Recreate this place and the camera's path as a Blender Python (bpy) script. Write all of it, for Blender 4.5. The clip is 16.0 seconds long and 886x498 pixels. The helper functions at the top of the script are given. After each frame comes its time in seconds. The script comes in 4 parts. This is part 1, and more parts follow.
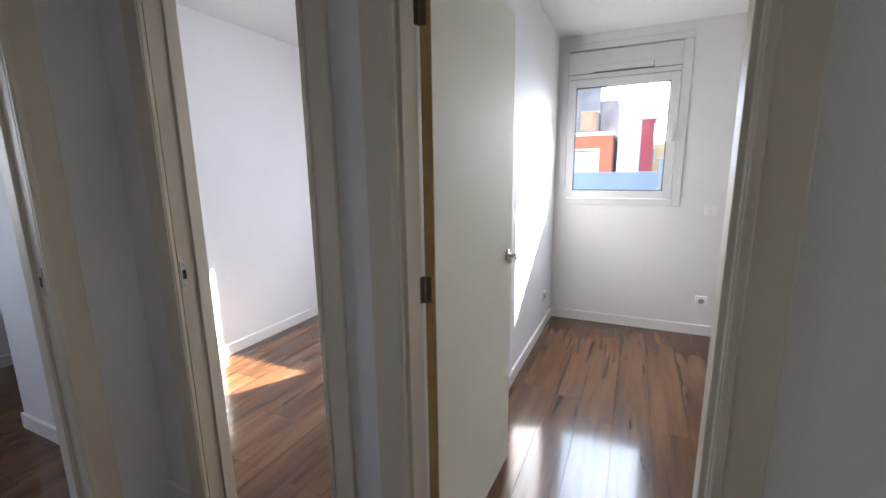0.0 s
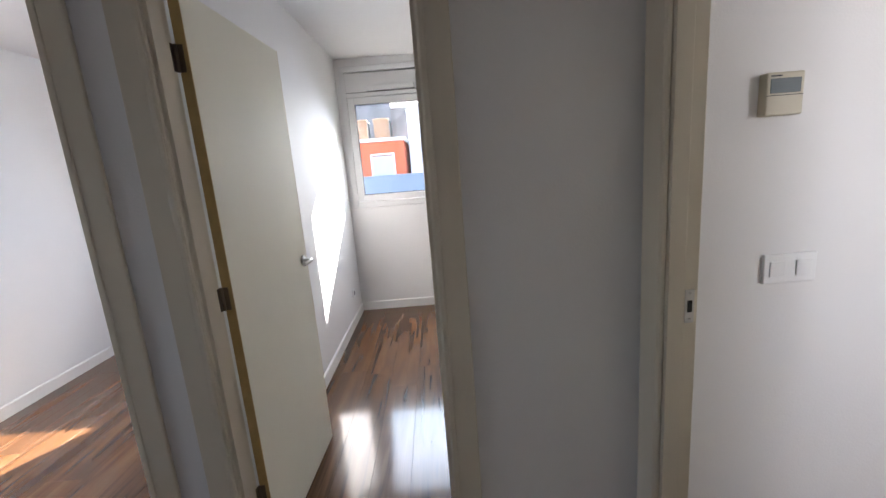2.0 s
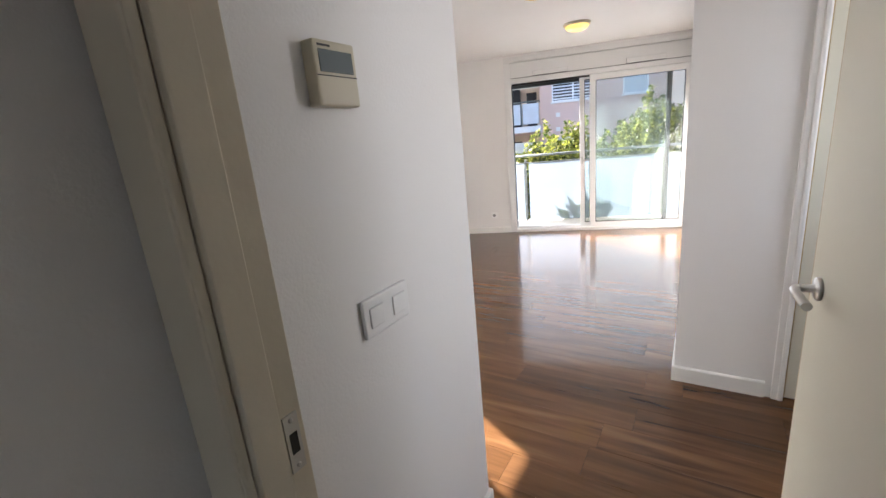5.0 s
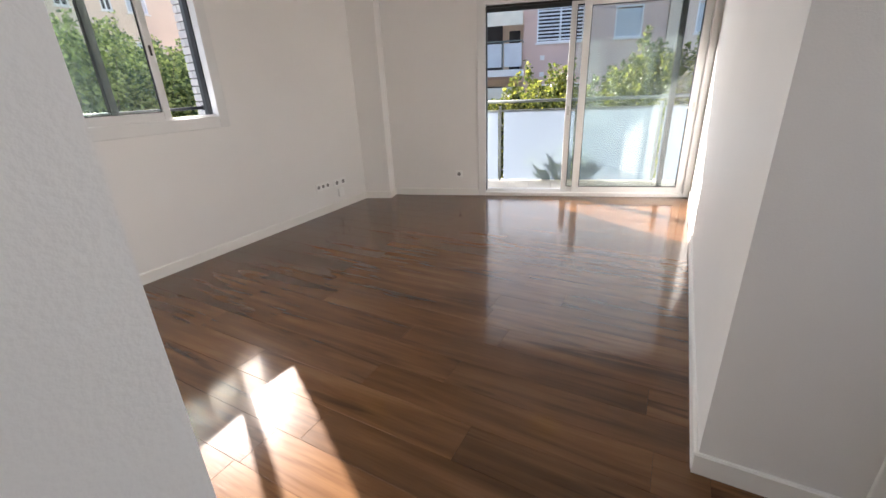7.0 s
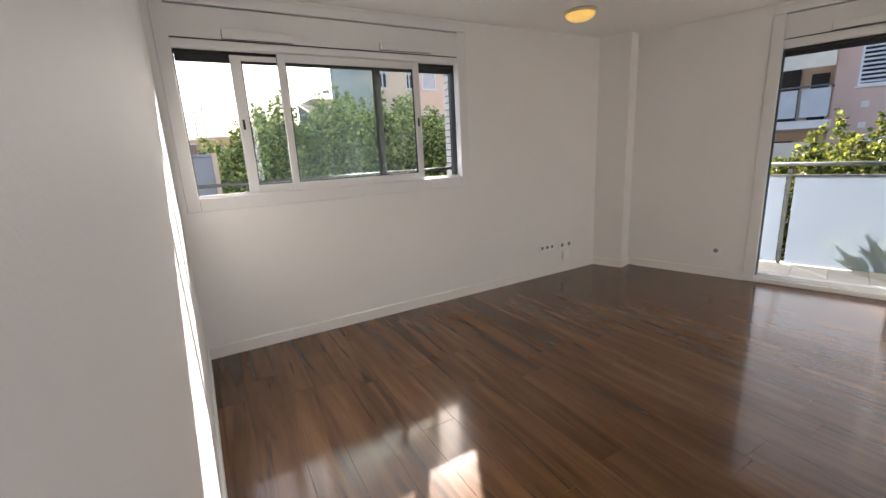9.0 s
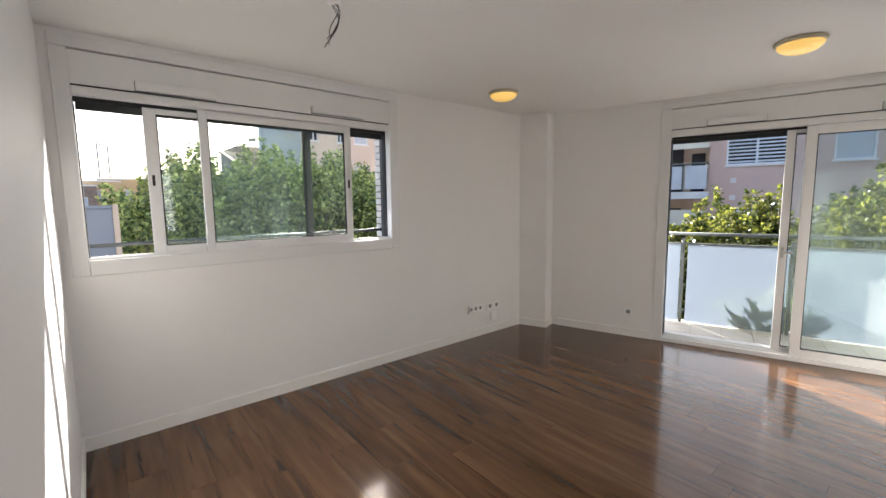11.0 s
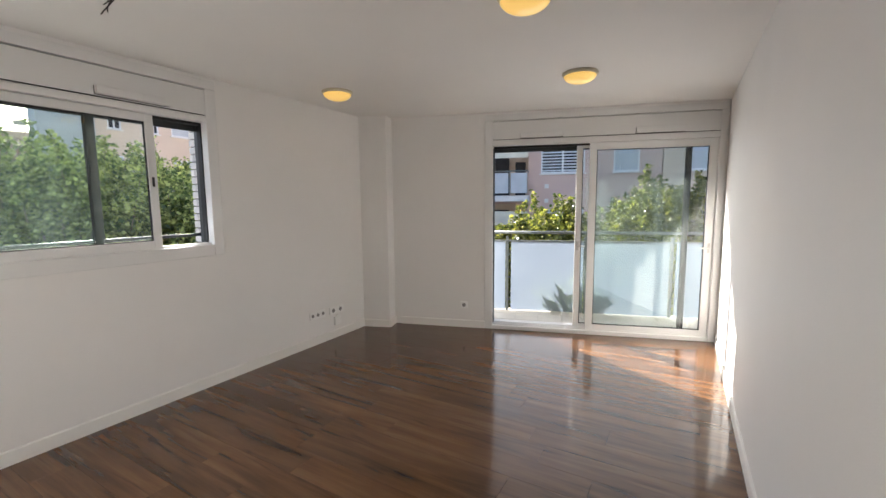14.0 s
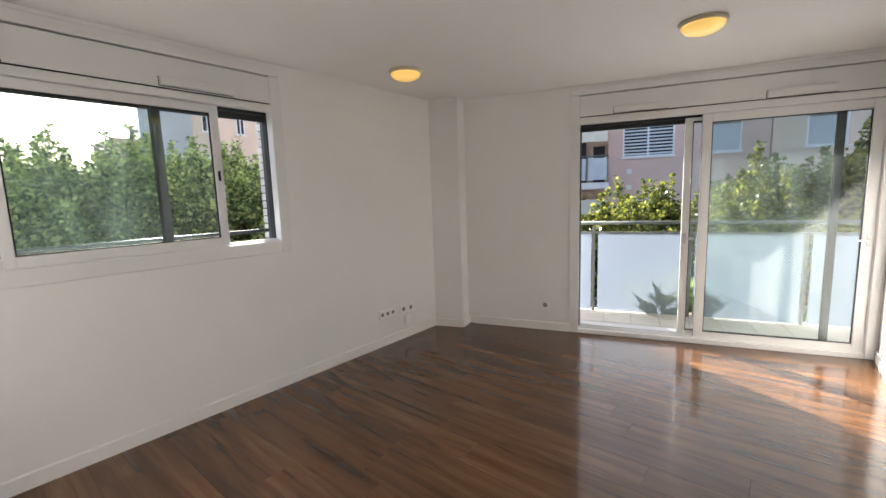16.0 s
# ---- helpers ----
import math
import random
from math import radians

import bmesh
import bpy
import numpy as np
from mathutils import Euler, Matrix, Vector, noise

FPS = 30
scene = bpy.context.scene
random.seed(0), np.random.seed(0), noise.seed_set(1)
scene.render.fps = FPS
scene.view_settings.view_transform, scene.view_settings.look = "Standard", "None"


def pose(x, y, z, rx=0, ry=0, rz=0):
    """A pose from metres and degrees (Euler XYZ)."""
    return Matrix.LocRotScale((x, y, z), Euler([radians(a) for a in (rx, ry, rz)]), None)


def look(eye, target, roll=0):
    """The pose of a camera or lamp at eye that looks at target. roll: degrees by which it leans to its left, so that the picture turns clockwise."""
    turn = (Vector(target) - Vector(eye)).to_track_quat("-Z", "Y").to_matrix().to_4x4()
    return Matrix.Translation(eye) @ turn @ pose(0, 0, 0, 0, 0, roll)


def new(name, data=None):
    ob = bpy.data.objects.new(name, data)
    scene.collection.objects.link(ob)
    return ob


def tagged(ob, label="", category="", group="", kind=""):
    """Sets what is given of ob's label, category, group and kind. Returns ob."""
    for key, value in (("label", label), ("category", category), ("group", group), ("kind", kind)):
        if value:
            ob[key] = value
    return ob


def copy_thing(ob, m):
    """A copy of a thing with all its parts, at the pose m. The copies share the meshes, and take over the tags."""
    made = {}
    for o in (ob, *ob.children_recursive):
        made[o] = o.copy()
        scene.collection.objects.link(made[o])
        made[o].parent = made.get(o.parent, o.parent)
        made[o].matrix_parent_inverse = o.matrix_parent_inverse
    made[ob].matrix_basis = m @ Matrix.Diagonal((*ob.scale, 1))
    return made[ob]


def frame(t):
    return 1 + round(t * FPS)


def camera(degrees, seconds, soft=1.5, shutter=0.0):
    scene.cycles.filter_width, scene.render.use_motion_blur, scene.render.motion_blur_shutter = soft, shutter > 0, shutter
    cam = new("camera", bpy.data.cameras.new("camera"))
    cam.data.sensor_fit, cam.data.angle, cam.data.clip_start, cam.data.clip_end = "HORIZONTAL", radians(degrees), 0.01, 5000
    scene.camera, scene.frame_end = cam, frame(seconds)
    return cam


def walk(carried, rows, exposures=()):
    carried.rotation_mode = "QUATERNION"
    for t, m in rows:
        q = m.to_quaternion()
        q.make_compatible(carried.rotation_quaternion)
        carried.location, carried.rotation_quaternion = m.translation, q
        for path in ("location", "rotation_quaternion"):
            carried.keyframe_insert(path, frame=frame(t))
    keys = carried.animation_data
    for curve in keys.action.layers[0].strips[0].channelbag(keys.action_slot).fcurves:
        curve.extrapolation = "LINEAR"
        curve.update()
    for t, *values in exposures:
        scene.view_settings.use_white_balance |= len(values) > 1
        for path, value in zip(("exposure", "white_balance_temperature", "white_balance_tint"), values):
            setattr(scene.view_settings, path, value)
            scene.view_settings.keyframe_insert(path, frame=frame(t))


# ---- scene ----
cam = camera(94.0, 16.0)
PATH = [
    (0, (-0.07, -0.098, 1.404), (-0.892, 1.686, 1.028), -0.8),
    (0.5, (-0.003, -0.069, 1.412), (-0.597, 1.789, 0.97), -3.4),
    (1, (0.076, -0.075, 1.408), (-0.266, 1.847, 0.972), -6.2),
    (1.5, (0.111, -0.298, 1.424), (0.008, 1.664, 1.051), -7.3),
    (2, (0.128, -0.405, 1.442), (0.146, 1.556, 1.046), -4.5),
    (2.5, (0.113, -0.457, 1.446), (0.23, 1.5, 1.052), -3.1),
    (3, (0.098, -0.492, 1.453), (0.261, 1.461, 1.057), -3.2),
    (3.5, (0.173, -0.386, 1.444), (0.592, 1.525, 1.028), -3.3),
    (4, (0.318, -0.165, 1.42), (1.031, 1.622, 0.872), -7.6),
    (4.5, (0.383, 0.034, 1.421), (1.499, 1.614, 0.912), -4.8),
    (5, (0.506, 0.198, 1.421), (2.139, 1.24, 0.925), -5.3),
    (5.2, (0.588, 0.235, 1.417), (2.268, 1.185, 0.893), -5.4),
    (7.3, (1.651, 0.505, 1.313), (3.229, 1.451, 0.528), -2.4),
    (7.5, (1.7, 0.508, 1.29), (3.188, 1.55, 0.463), -2.8),
    (8, (1.782, 0.613, 1.276), (2.971, 1.988, 0.443), -2.8),
    (8.5, (1.791, 0.642, 1.353), (2.759, 2.277, 0.73), -2.4),
    (8.7, (1.789, 0.643, 1.377), (2.725, 2.325, 0.835), -2.5),
    (10.8, (1.813, 0.711, 1.504), (3.014, 2.295, 1.278), -0.8),
    (11, (1.82, 0.703, 1.499), (3.081, 2.24, 1.275), -0.7),
    (11.5, (1.85, 0.653, 1.491), (3.249, 2.065, 1.27), -0.3),
    (12, (1.864, 0.65, 1.496), (3.4, 1.911, 1.273), -0.1),
    (12.5, (1.853, 0.668, 1.498), (3.51, 1.765, 1.278), -0.2),
    (13, (1.874, 0.624, 1.495), (3.602, 1.605, 1.276), -0.2),
    (13.5, (1.898, 0.578, 1.483), (3.646, 1.525, 1.268), -0.3),
    (14, (1.892, 0.638, 1.495), (3.613, 1.633, 1.273), -0.5),
    (14.5, (1.895, 0.664, 1.488), (3.533, 1.79, 1.27), -0.8),
    (15, (1.916, 0.677, 1.493), (3.429, 1.966, 1.273), -1.3),
    (15.5, (2.007, 0.741, 1.47), (3.446, 2.111, 1.246), -1.7),
    (16, (2.204, 0.928, 1.481), (3.731, 2.194, 1.223), -1.9),
]
walk(cam, [(t, look(eye, target, roll)) for t, eye, target, roll in PATH],
     [(0, 3.8, 5800, 16), (1.5, 3.7, 6000, 16), (3.0, 3.65, 5950, 17), (4.2, 3.47, 6150, 16), (4.8, 3.36, 6150, 15), (5.2, 3.15, 6050, 14), (7.3, 2.62, 6250, 14), (8.7, 2.32, 6350, 14), (10.8, 2.42, 6200, 12), (12.2, 2.41, 6250, 12), (16, 2.42, 6250, 12)])


# ---------- world, sun, exposure ----------
SUN_DIR = Vector((-0.421, -0.767, -0.485))
world = bpy.data.worlds.new("world")
scene.world = world
world.use_nodes = True
wn = world.node_tree
wn.nodes.clear()
sky = wn.nodes.new("ShaderNodeTexSky")
sky.sky_type = "NISHITA"
sky.sun_disc = False
sky.sun_elevation = radians(29)
sky.sun_rotation = radians(29.3)
sky.air_density, sky.dust_density = 1.0, 3.0
bg = wn.nodes.new("ShaderNodeBackground")
bg.inputs["Strength"].default_value = 0.085
wout = wn.nodes.new("ShaderNodeOutputWorld")
wn.links.new(sky.outputs[0], bg.inputs[0])
wn.links.new(bg.outputs[0], wout.inputs[0])
sun_data = bpy.data.lights.new("sun", "SUN")
sun_data.energy, sun_data.angle, sun_data.color = 3.9, radians(0.5), (1.0, 0.93, 0.82)
sun = new("sun", sun_data)
# area lamps add sky light at openings; last two at unseen, supposed windows
AREAS = [((2.95, 3.93, 1.66), (0.0, -1, -0.5), 1.75, 0.92, 1.2, (1.0, 0.98, 0.97)), ((0, 0, 0), None, 2.2, 2.0, 1.8, (1.0, 0.98, 0.97)),
         ((-0.21, 3.77, 1.65), (0, -1, -0.6), 0.72, 0.88, 1.1, (0.84, 0.92, 1.0)), ((-1.30, 3.78, 1.6), (0, -1, -0.4), 0.68, 0.88, 1.6, (0.82, 0.91, 1.0)),
         ((-4.25, -0.3, 1.55), (1, 0.15, -0.2), 1.0, 1.0, 0.6, (1.0, 0.95, 0.88)), ((2.50, -1.185, 1.55), (-0.55, 1, -0.05), 0.62, 0.95, 1.4, (1.0, 0.96, 0.92))]
for place, way, w, h, power, tint in AREAS:
    ld = bpy.data.lights.new("opening_fill", "AREA")
    ld.shape, ld.size, ld.size_y, ld.energy, ld.color = "RECTANGLE", w, h, power, tint
    ld.spread = radians(140)
    lamp = new("opening_fill", ld)
    if way is None:
        lamp.matrix_world = pose(6.312, 2.609, 0, 0, 0, -73.3) @ look((1.2, -0.03, 1.1), (1.2, -1, 0.95))
    else:
        lamp.matrix_world = look(place, Vector(place) + Vector(way))
sun.matrix_world = look((8, 16, 12), Vector((8, 16, 12)) + SUN_DIR)


# ---------- materials ----------
def material(name):
    m = bpy.data.materials.new(name)
    m.use_nodes = True
    nt = m.node_tree
    return m, nt, nt.nodes["Principled BSDF"]


def node(nt, kind, **vals):
    n = nt.nodes.new(kind)
    for k, v in vals.items():
        n.inputs[k].default_value = v
    return n


def coords(nt, scale=(1, 1, 1), which="Object"):
    tc = nt.nodes.new("ShaderNodeTexCoord")
    mp = nt.nodes.new("ShaderNodeMapping")
    mp.inputs["Scale"].default_value = scale
    nt.links.new(tc.outputs[which], mp.inputs["Vector"])
    return mp.outputs[0]


def ramp(nt, fac, stops):
    r = nt.nodes.new("ShaderNodeValToRGB")
    while len(r.color_ramp.elements) < len(stops):
        r.color_ramp.elements.new(0.5)
    for e, (p, c) in zip(r.color_ramp.elements, stops):
        e.position, e.color = p, (*c, 1)
    nt.links.new(fac, r.inputs[0])
    return r.outputs[0]


def surface(name, colour, rough=0.5, metal=0.0, spread=0.06, scale=3.0, fine=120.0, bump=0.05, which="Object", coat=0.0, spec=0.5):
    """A plain coloured surface with a slow stain and a fine grain."""
    m, nt, b = material(name)
    v = coords(nt, (1, 1, 1), which)
    slow = node(nt, "ShaderNodeTexNoise", Scale=scale, Detail=4.0)
    quick = node(nt, "ShaderNodeTexNoise", Scale=fine, Detail=3.0)
    nt.links.new(v, slow.inputs["Vector"])
    nt.links.new(v, quick.inputs["Vector"])
    lo = tuple(max(0, c * (1 - spread)) for c in colour)
    hi = tuple(min(1, c * (1 + spread)) for c in colour)
    nt.links.new(ramp(nt, slow.outputs[0], [(0.3, lo), (0.7, hi)]), b.inputs["Base Color"])
    rr = node(nt, "ShaderNodeMapRange")
    rr.inputs["To Min"].default_value, rr.inputs["To Max"].default_value = rough * 0.88, min(1, rough * 1.12)
    nt.links.new(quick.outputs[0], rr.inputs[0])
    nt.links.new(rr.outputs[0], b.inputs["Roughness"])
    bp = node(nt, "ShaderNodeBump", Strength=bump, Distance=0.01)
    nt.links.new(quick.outputs[0], bp.inputs["Height"])
    nt.links.new(bp.outputs[0], b.inputs["Normal"])
    b.inputs["Metallic"].default_value = metal
    b.inputs["Coat Weight"].default_value = coat
    b.inputs["Specular IOR Level"].default_value = spec
    return m


def laminate():
    m, nt, b = material("walnut laminate")
    tc = nt.nodes.new("ShaderNodeTexCoord")
    info = nt.nodes.new("ShaderNodeObjectInfo")
    shift = nt.nodes.new("ShaderNodeVectorMath")
    shift.operation = "MULTIPLY_ADD"
    comb = nt.nodes.new("ShaderNodeCombineXYZ")
    for k in range(3):
        nt.links.new(info.outputs["Random"], comb.inputs[k])
    nt.links.new(comb.outputs[0], shift.inputs[0])
    shift.inputs[1].default_value = (37.0, 91.0, 13.0)
    nt.links.new(tc.outputs["Object"], shift.inputs[2])

    def stretched(sx, sy, scale, detail, dist):
        mp = nt.nodes.new("ShaderNodeMapping")
        mp.inputs["Scale"].default_value = (sx, sy, 1)
        nt.links.new(shift.outputs[0], mp.inputs["Vector"])
        n = node(nt, "ShaderNodeTexNoise", Scale=scale, Detail=detail, Distortion=dist)
        nt.links.new(mp.outputs[0], n.inputs["Vector"])
        return n.outputs[0]

    broad = stretched(7.0, 0.55, 1.6, 3.0, 0.6)
    streak = stretched(11.0, 0.75, 1.4, 2.5, 1.3)
    grain = stretched(90.0, 3.0, 2.0, 4.0, 0.0)
    base = ramp(nt, broad, [(0.26, (0.078, 0.034, 0.0125)), (0.44, (0.118, 0.055, 0.021)), (0.60, (0.158, 0.077, 0.031)), (0.78, (0.205, 0.106, 0.046))])
    dark = ramp(nt, streak, [(0.30, (0.46, 0.42, 0.40)), (0.40, (0.86, 0.84, 0.83)), (0.52, (1, 1, 1))])
    fine = ramp(nt, grain, [(0.3, (0.87, 0.86, 0.85)), (0.6, (1, 1, 1))])
    tone = ramp(nt, info.outputs["Random"], [(0.0, (0.80, 0.79, 0.79)), (1.0, (1.10, 1.08, 1.06))])
    out = base
    for other in (dark, fine, tone):
        mx = nt.nodes.new("ShaderNodeMix")
        mx.data_type, mx.blend_type = "RGBA", "MULTIPLY"
        mx.inputs[0].default_value = 1.0
        nt.links.new(out, mx.inputs["A"])
        nt.links.new(other, mx.inputs["B"])
        out = mx.outputs["Result"]
    nt.links.new(out, b.inputs["Base Color"])
    rr = node(nt, "ShaderNodeMapRange")
    rr.inputs["To Min"].default_value, rr.inputs["To Max"].default_value = 0.17, 0.27
    nt.links.new(grain, rr.inputs[0])
    nt.links.new(rr.outputs[0], b.inputs["Roughness"])
    b.inputs["Specular IOR Level"].default_value = 0.16
    b.inputs["Coat Weight"].default_value = 0.56
    b.inputs["Coat Roughness"].default_value = 0.095
    wave = node(nt, "ShaderNodeTexNoise", Scale=5.0, Detail=2.0)
    nt.links.new(tc.outputs["Object"], wave.inputs["Vector"])
    add = nt.nodes.new("ShaderNodeMath")
    add.operation = "ADD"
    nt.links.new(grain, add.inputs[0])
    nt.links.new(wave.outputs[0], add.inputs[1])
    bp = node(nt, "ShaderNodeBump", Strength=0.06, Distance=0.004)
    nt.links.new(add.outputs[0], bp.inputs["Height"])
    nt.links.new(bp.outputs[0], b.inputs["Normal"])
    return m


def glass(name, tint, dust):
    """Clear pane with a film of dust, thicker in wiped streaks."""
    m, nt, b = material(name)
    nt.nodes.remove(b)
    out = nt.nodes["Material Output"]
    clear = node(nt, "ShaderNodeBsdfTransparent", Color=(*tint, 1))
    gloss = node(nt, "ShaderNodeBsdfGlossy", Roughness=0.02)
    film = nt.nodes.new("ShaderNodeAddShader")
    front = node(nt, "ShaderNodeBsdfDiffuse", Color=(0.36, 0.45, 0.43, 1))
    behind = node(nt, "ShaderNodeBsdfTranslucent", Color=(0.34, 0.45, 0.42, 1))
    nt.links.new(front.outputs[0], film.inputs[0])
    nt.links.new(behind.outputs[0], film.inputs[1])
    v = coords(nt, (3.0, 3.0, 1.2))
    n = node(nt, "ShaderNodeTexNoise", Scale=1.3, Detail=6.0, Distortion=1.0)
    nt.links.new(v, n.inputs["Vector"])
    rr = node(nt, "ShaderNodeMapRange")
    rr.inputs["From Min"].default_value, rr.inputs["From Max"].default_value = 0.36, 0.72
    rr.inputs["To Min"].default_value, rr.inputs["To Max"].default_value = dust * 0.2, dust * 2.6
    nt.links.new(n.outputs[0], rr.inputs[0])
    mx1, mx2 = nt.nodes.new("ShaderNodeMixShader"), nt.nodes.new("ShaderNodeMixShader")
    fr = node(nt, "ShaderNodeFresnel", IOR=1.45)
    nt.links.new(rr.outputs[0], mx1.inputs[0])
    nt.links.new(clear.outputs[0], mx1.inputs[1])
    nt.links.new(film.outputs[0], mx1.inputs[2])
    nt.links.new(fr.outputs[0], mx2.inputs[0])
    nt.links.new(mx1.outputs[0], mx2.inputs[1])
    nt.links.new(gloss.outputs[0], mx2.inputs[2])
    nt.links.new(mx2.outputs[0], out.inputs[0])
    return m


def frosted():
    m, nt, b = material("frosted glass")
    nt.nodes.remove(b)
    out = nt.nodes["Material Output"]
    tr = node(nt, "ShaderNodeBsdfTranslucent", Color=(0.36, 0.41, 0.475, 1))
    df = node(nt, "ShaderNodeBsdfDiffuse", Color=(0.32, 0.37, 0.43, 1))
    gl = node(nt, "ShaderNodeBsdfGlossy", Roughness=0.25)
    v = coords(nt)
    n = node(nt, "ShaderNodeTexNoise", Scale=2.0, Detail=5.0)
    nt.links.new(v, n.inputs["Vector"])
    rr = node(nt, "ShaderNodeMapRange")
    rr.inputs["To Min"].default_value, rr.inputs["To Max"].default_value = 0.5, 0.62
    nt.links.new(n.outputs[0], rr.inputs[0])
    m1, m2 = nt.nodes.new("ShaderNodeMixShader"), nt.nodes.new("ShaderNodeMixShader")
    nt.links.new(rr.outputs[0], m1.inputs[0])
    nt.links.new(df.outputs[0], m1.inputs[1])
    nt.links.new(tr.outputs[0], m1.inputs[2])
    m2.inputs[0].default_value = 0.05
    nt.links.new(m1.outputs[0], m2.inputs[1])
    nt.links.new(gl.outputs[0], m2.inputs[2])
    m3 = nt.nodes.new("ShaderNodeMixShader")
    clear = node(nt, "ShaderNodeBsdfTransparent", Color=(0.90, 0.94, 1.0, 1))
    m3.inputs[0].default_value = 0.26
    nt.links.new(m2.outputs[0], m3.inputs[1])
    nt.links.new(clear.outputs[0], m3.inputs[2])
    nt.links.new(m3.outputs[0], out.inputs[0])
    return m


def foliage(name, dark, light):
    m, nt, b = material(name)
    geo = nt.nodes.new("ShaderNodeNewGeometry")
    out = nt.nodes["Material Output"]
    c = ramp(nt, geo.outputs["Random Per Island"], [(0.0, dark), (0.55, tuple(0.6 * a + 0.4 * b for a, b in zip(dark, light))), (1.0, light)])
    nt.links.new(c, b.inputs["Base Color"])
    b.inputs["Roughness"].default_value = 0.22
    tr = nt.nodes.new("ShaderNodeBsdfTranslucent")
    lift = nt.nodes.new("ShaderNodeMix")
    lift.data_type, lift.blend_type = "RGBA", "MULTIPLY"
    lift.inputs[0].default_value = 1.0
    lift.inputs["B"].default_value = (1.9, 1.7, 0.9, 1)
    nt.links.new(c, lift.inputs["A"])
    nt.links.new(lift.outputs["Result"], tr.inputs[0])
    mx = nt.nodes.new("ShaderNodeMixShader")
    mx.inputs[0].default_value = 0.48
    nt.links.new(b.outputs[0], mx.inputs[1])
    nt.links.new(tr.outputs[0], mx.inputs[2])
    nt.links.new(mx.outputs[0], out.inputs[0])
    return m


def glowing(name, colour, strength):
    m, nt, b = material(name)
    b.inputs["Base Color"].default_value = (0.88, 0.64, 0.26, 1)
    b.inputs["Roughness"].default_value = 0.25
    b.inputs["Emission Color"].default_value = (*colour, 1)
    b.inputs["Emission Strength"].default_value = strength
    return m


M_WALL = surface("white wall paint", (0.80, 0.79, 0.775), 0.62, spread=0.02, scale=1.2, fine=160, bump=0.10)
M_CEIL = surface("white ceiling paint", (0.80, 0.79, 0.77), 0.75, spread=0.02, scale=0.9, fine=120, bump=0.06)
M_TRIM = surface("white lacquered trim", (0.80, 0.79, 0.76), 0.35, spread=0.02, fine=60, bump=0.02)
M_DOOR = surface("cream door laminate", (0.79, 0.765, 0.64), 0.58, spread=0.02, scale=2, fine=90, bump=0.02)
M_CASE = surface("cream casing laminate", (0.68, 0.62, 0.50), 0.44, spread=0.03, scale=2, fine=90, bump=0.03)
M_EDGE = surface("bare fibreboard edge", (0.52, 0.37, 0.15), 0.6, spread=0.12, scale=12, fine=150, bump=0.1)
M_ALU = surface("white powder-coated aluminium", (0.74, 0.74, 0.73), 0.32, spread=0.015, fine=200, bump=0.01)
M_DARKALU = surface("anthracite aluminium", (0.025, 0.03, 0.03), 0.4, spread=0.1, fine=200, bump=0.02)
M_RUBBER = surface("black rubber gasket", (0.012, 0.012, 0.012), 0.7, spread=0.1)
M_STEEL = surface("brushed stainless steel", (0.55, 0.54, 0.52), 0.3, metal=1.0, spread=0.04, fine=300, bump=0.02)
M_GREYSTEEL = surface("grey painted steel", (0.17, 0.19, 0.18), 0.45, metal=0.3, spread=0.08)
M_PLASTIC = surface("white plastic", (0.84, 0.84, 0.83), 0.3, spread=0.01, bump=0.0)
M_BEIGE = surface("aged beige plastic", (0.55, 0.50, 0.37), 0.42, spread=0.04)
M_LCD = surface("dark grey-green display", (0.035, 0.06, 0.06), 0.4, spread=0.05, bump=0.0)
M_HINGE = surface("dull dark nickel", (0.20, 0.16, 0.12), 0.4, metal=1.0, spread=0.1, fine=200, bump=0.02)
M_WELL = surface("grey socket insert", (0.24, 0.24, 0.24), 0.4)
M_BLACK = surface("black hollow", (0.01, 0.01, 0.01), 0.6)
M_FLOOR = laminate()
M_GLASS = glass("dusty clear glass", (0.925, 0.965, 0.95), 0.0035)
M_GLASS_TINTED = glass("tinted balcony glass", (0.93, 0.955, 0.95), 0.010)
M_FROST = frosted()
M_TILE = surface("beige terrace tile", (0.56, 0.52, 0.45), 0.55, spread=0.1, scale=4, fine=70, bump=0.08)
M_GROUT = surface("grey grout", (0.50, 0.465, 0.40), 0.9)
M_STUCCO = surface("white exterior render", (0.72, 0.71, 0.69), 0.85, spread=0.06, fine=90, bump=0.3)
M_AMBER = glowing("amber opal glass", (1.0, 0.60, 0.13), 0.125)
M_WIRE = surface("dark cable sheath", (0.02, 0.02, 0.02), 0.5)
M_BRICK = surface("white glazed brick", (0.66, 0.64, 0.62), 0.5, spread=0.12, scale=6, fine=80, bump=0.15)
M_MORTAR = surface("grey mortar", (0.22, 0.21, 0.20), 0.95, spread=0.1)
M_PINK = surface("pink-beige facade render", (0.62, 0.46, 0.40), 0.9, spread=0.10, scale=0.35, fine=14, bump=0.25)
M_SAND = surface("sand-coloured facade render", (0.68, 0.56, 0.45), 0.9, spread=0.10, scale=0.3, fine=14, bump=0.25)
M_GREYWALL = surface("blue-grey facade render", (0.46, 0.48, 0.50), 0.9, spread=0.12, scale=0.4, fine=14, bump=0.25)
M_LOWWALL = surface("weathered grey-brown render", (0.26, 0.23, 0.21), 0.9, spread=0.2, scale=0.8, fine=14, bump=0.3)
M_FACADE = surface("weathered beige outer wall", (0.34, 0.31, 0.28), 0.9, spread=0.12, scale=0.6, fine=30, bump=0.3)
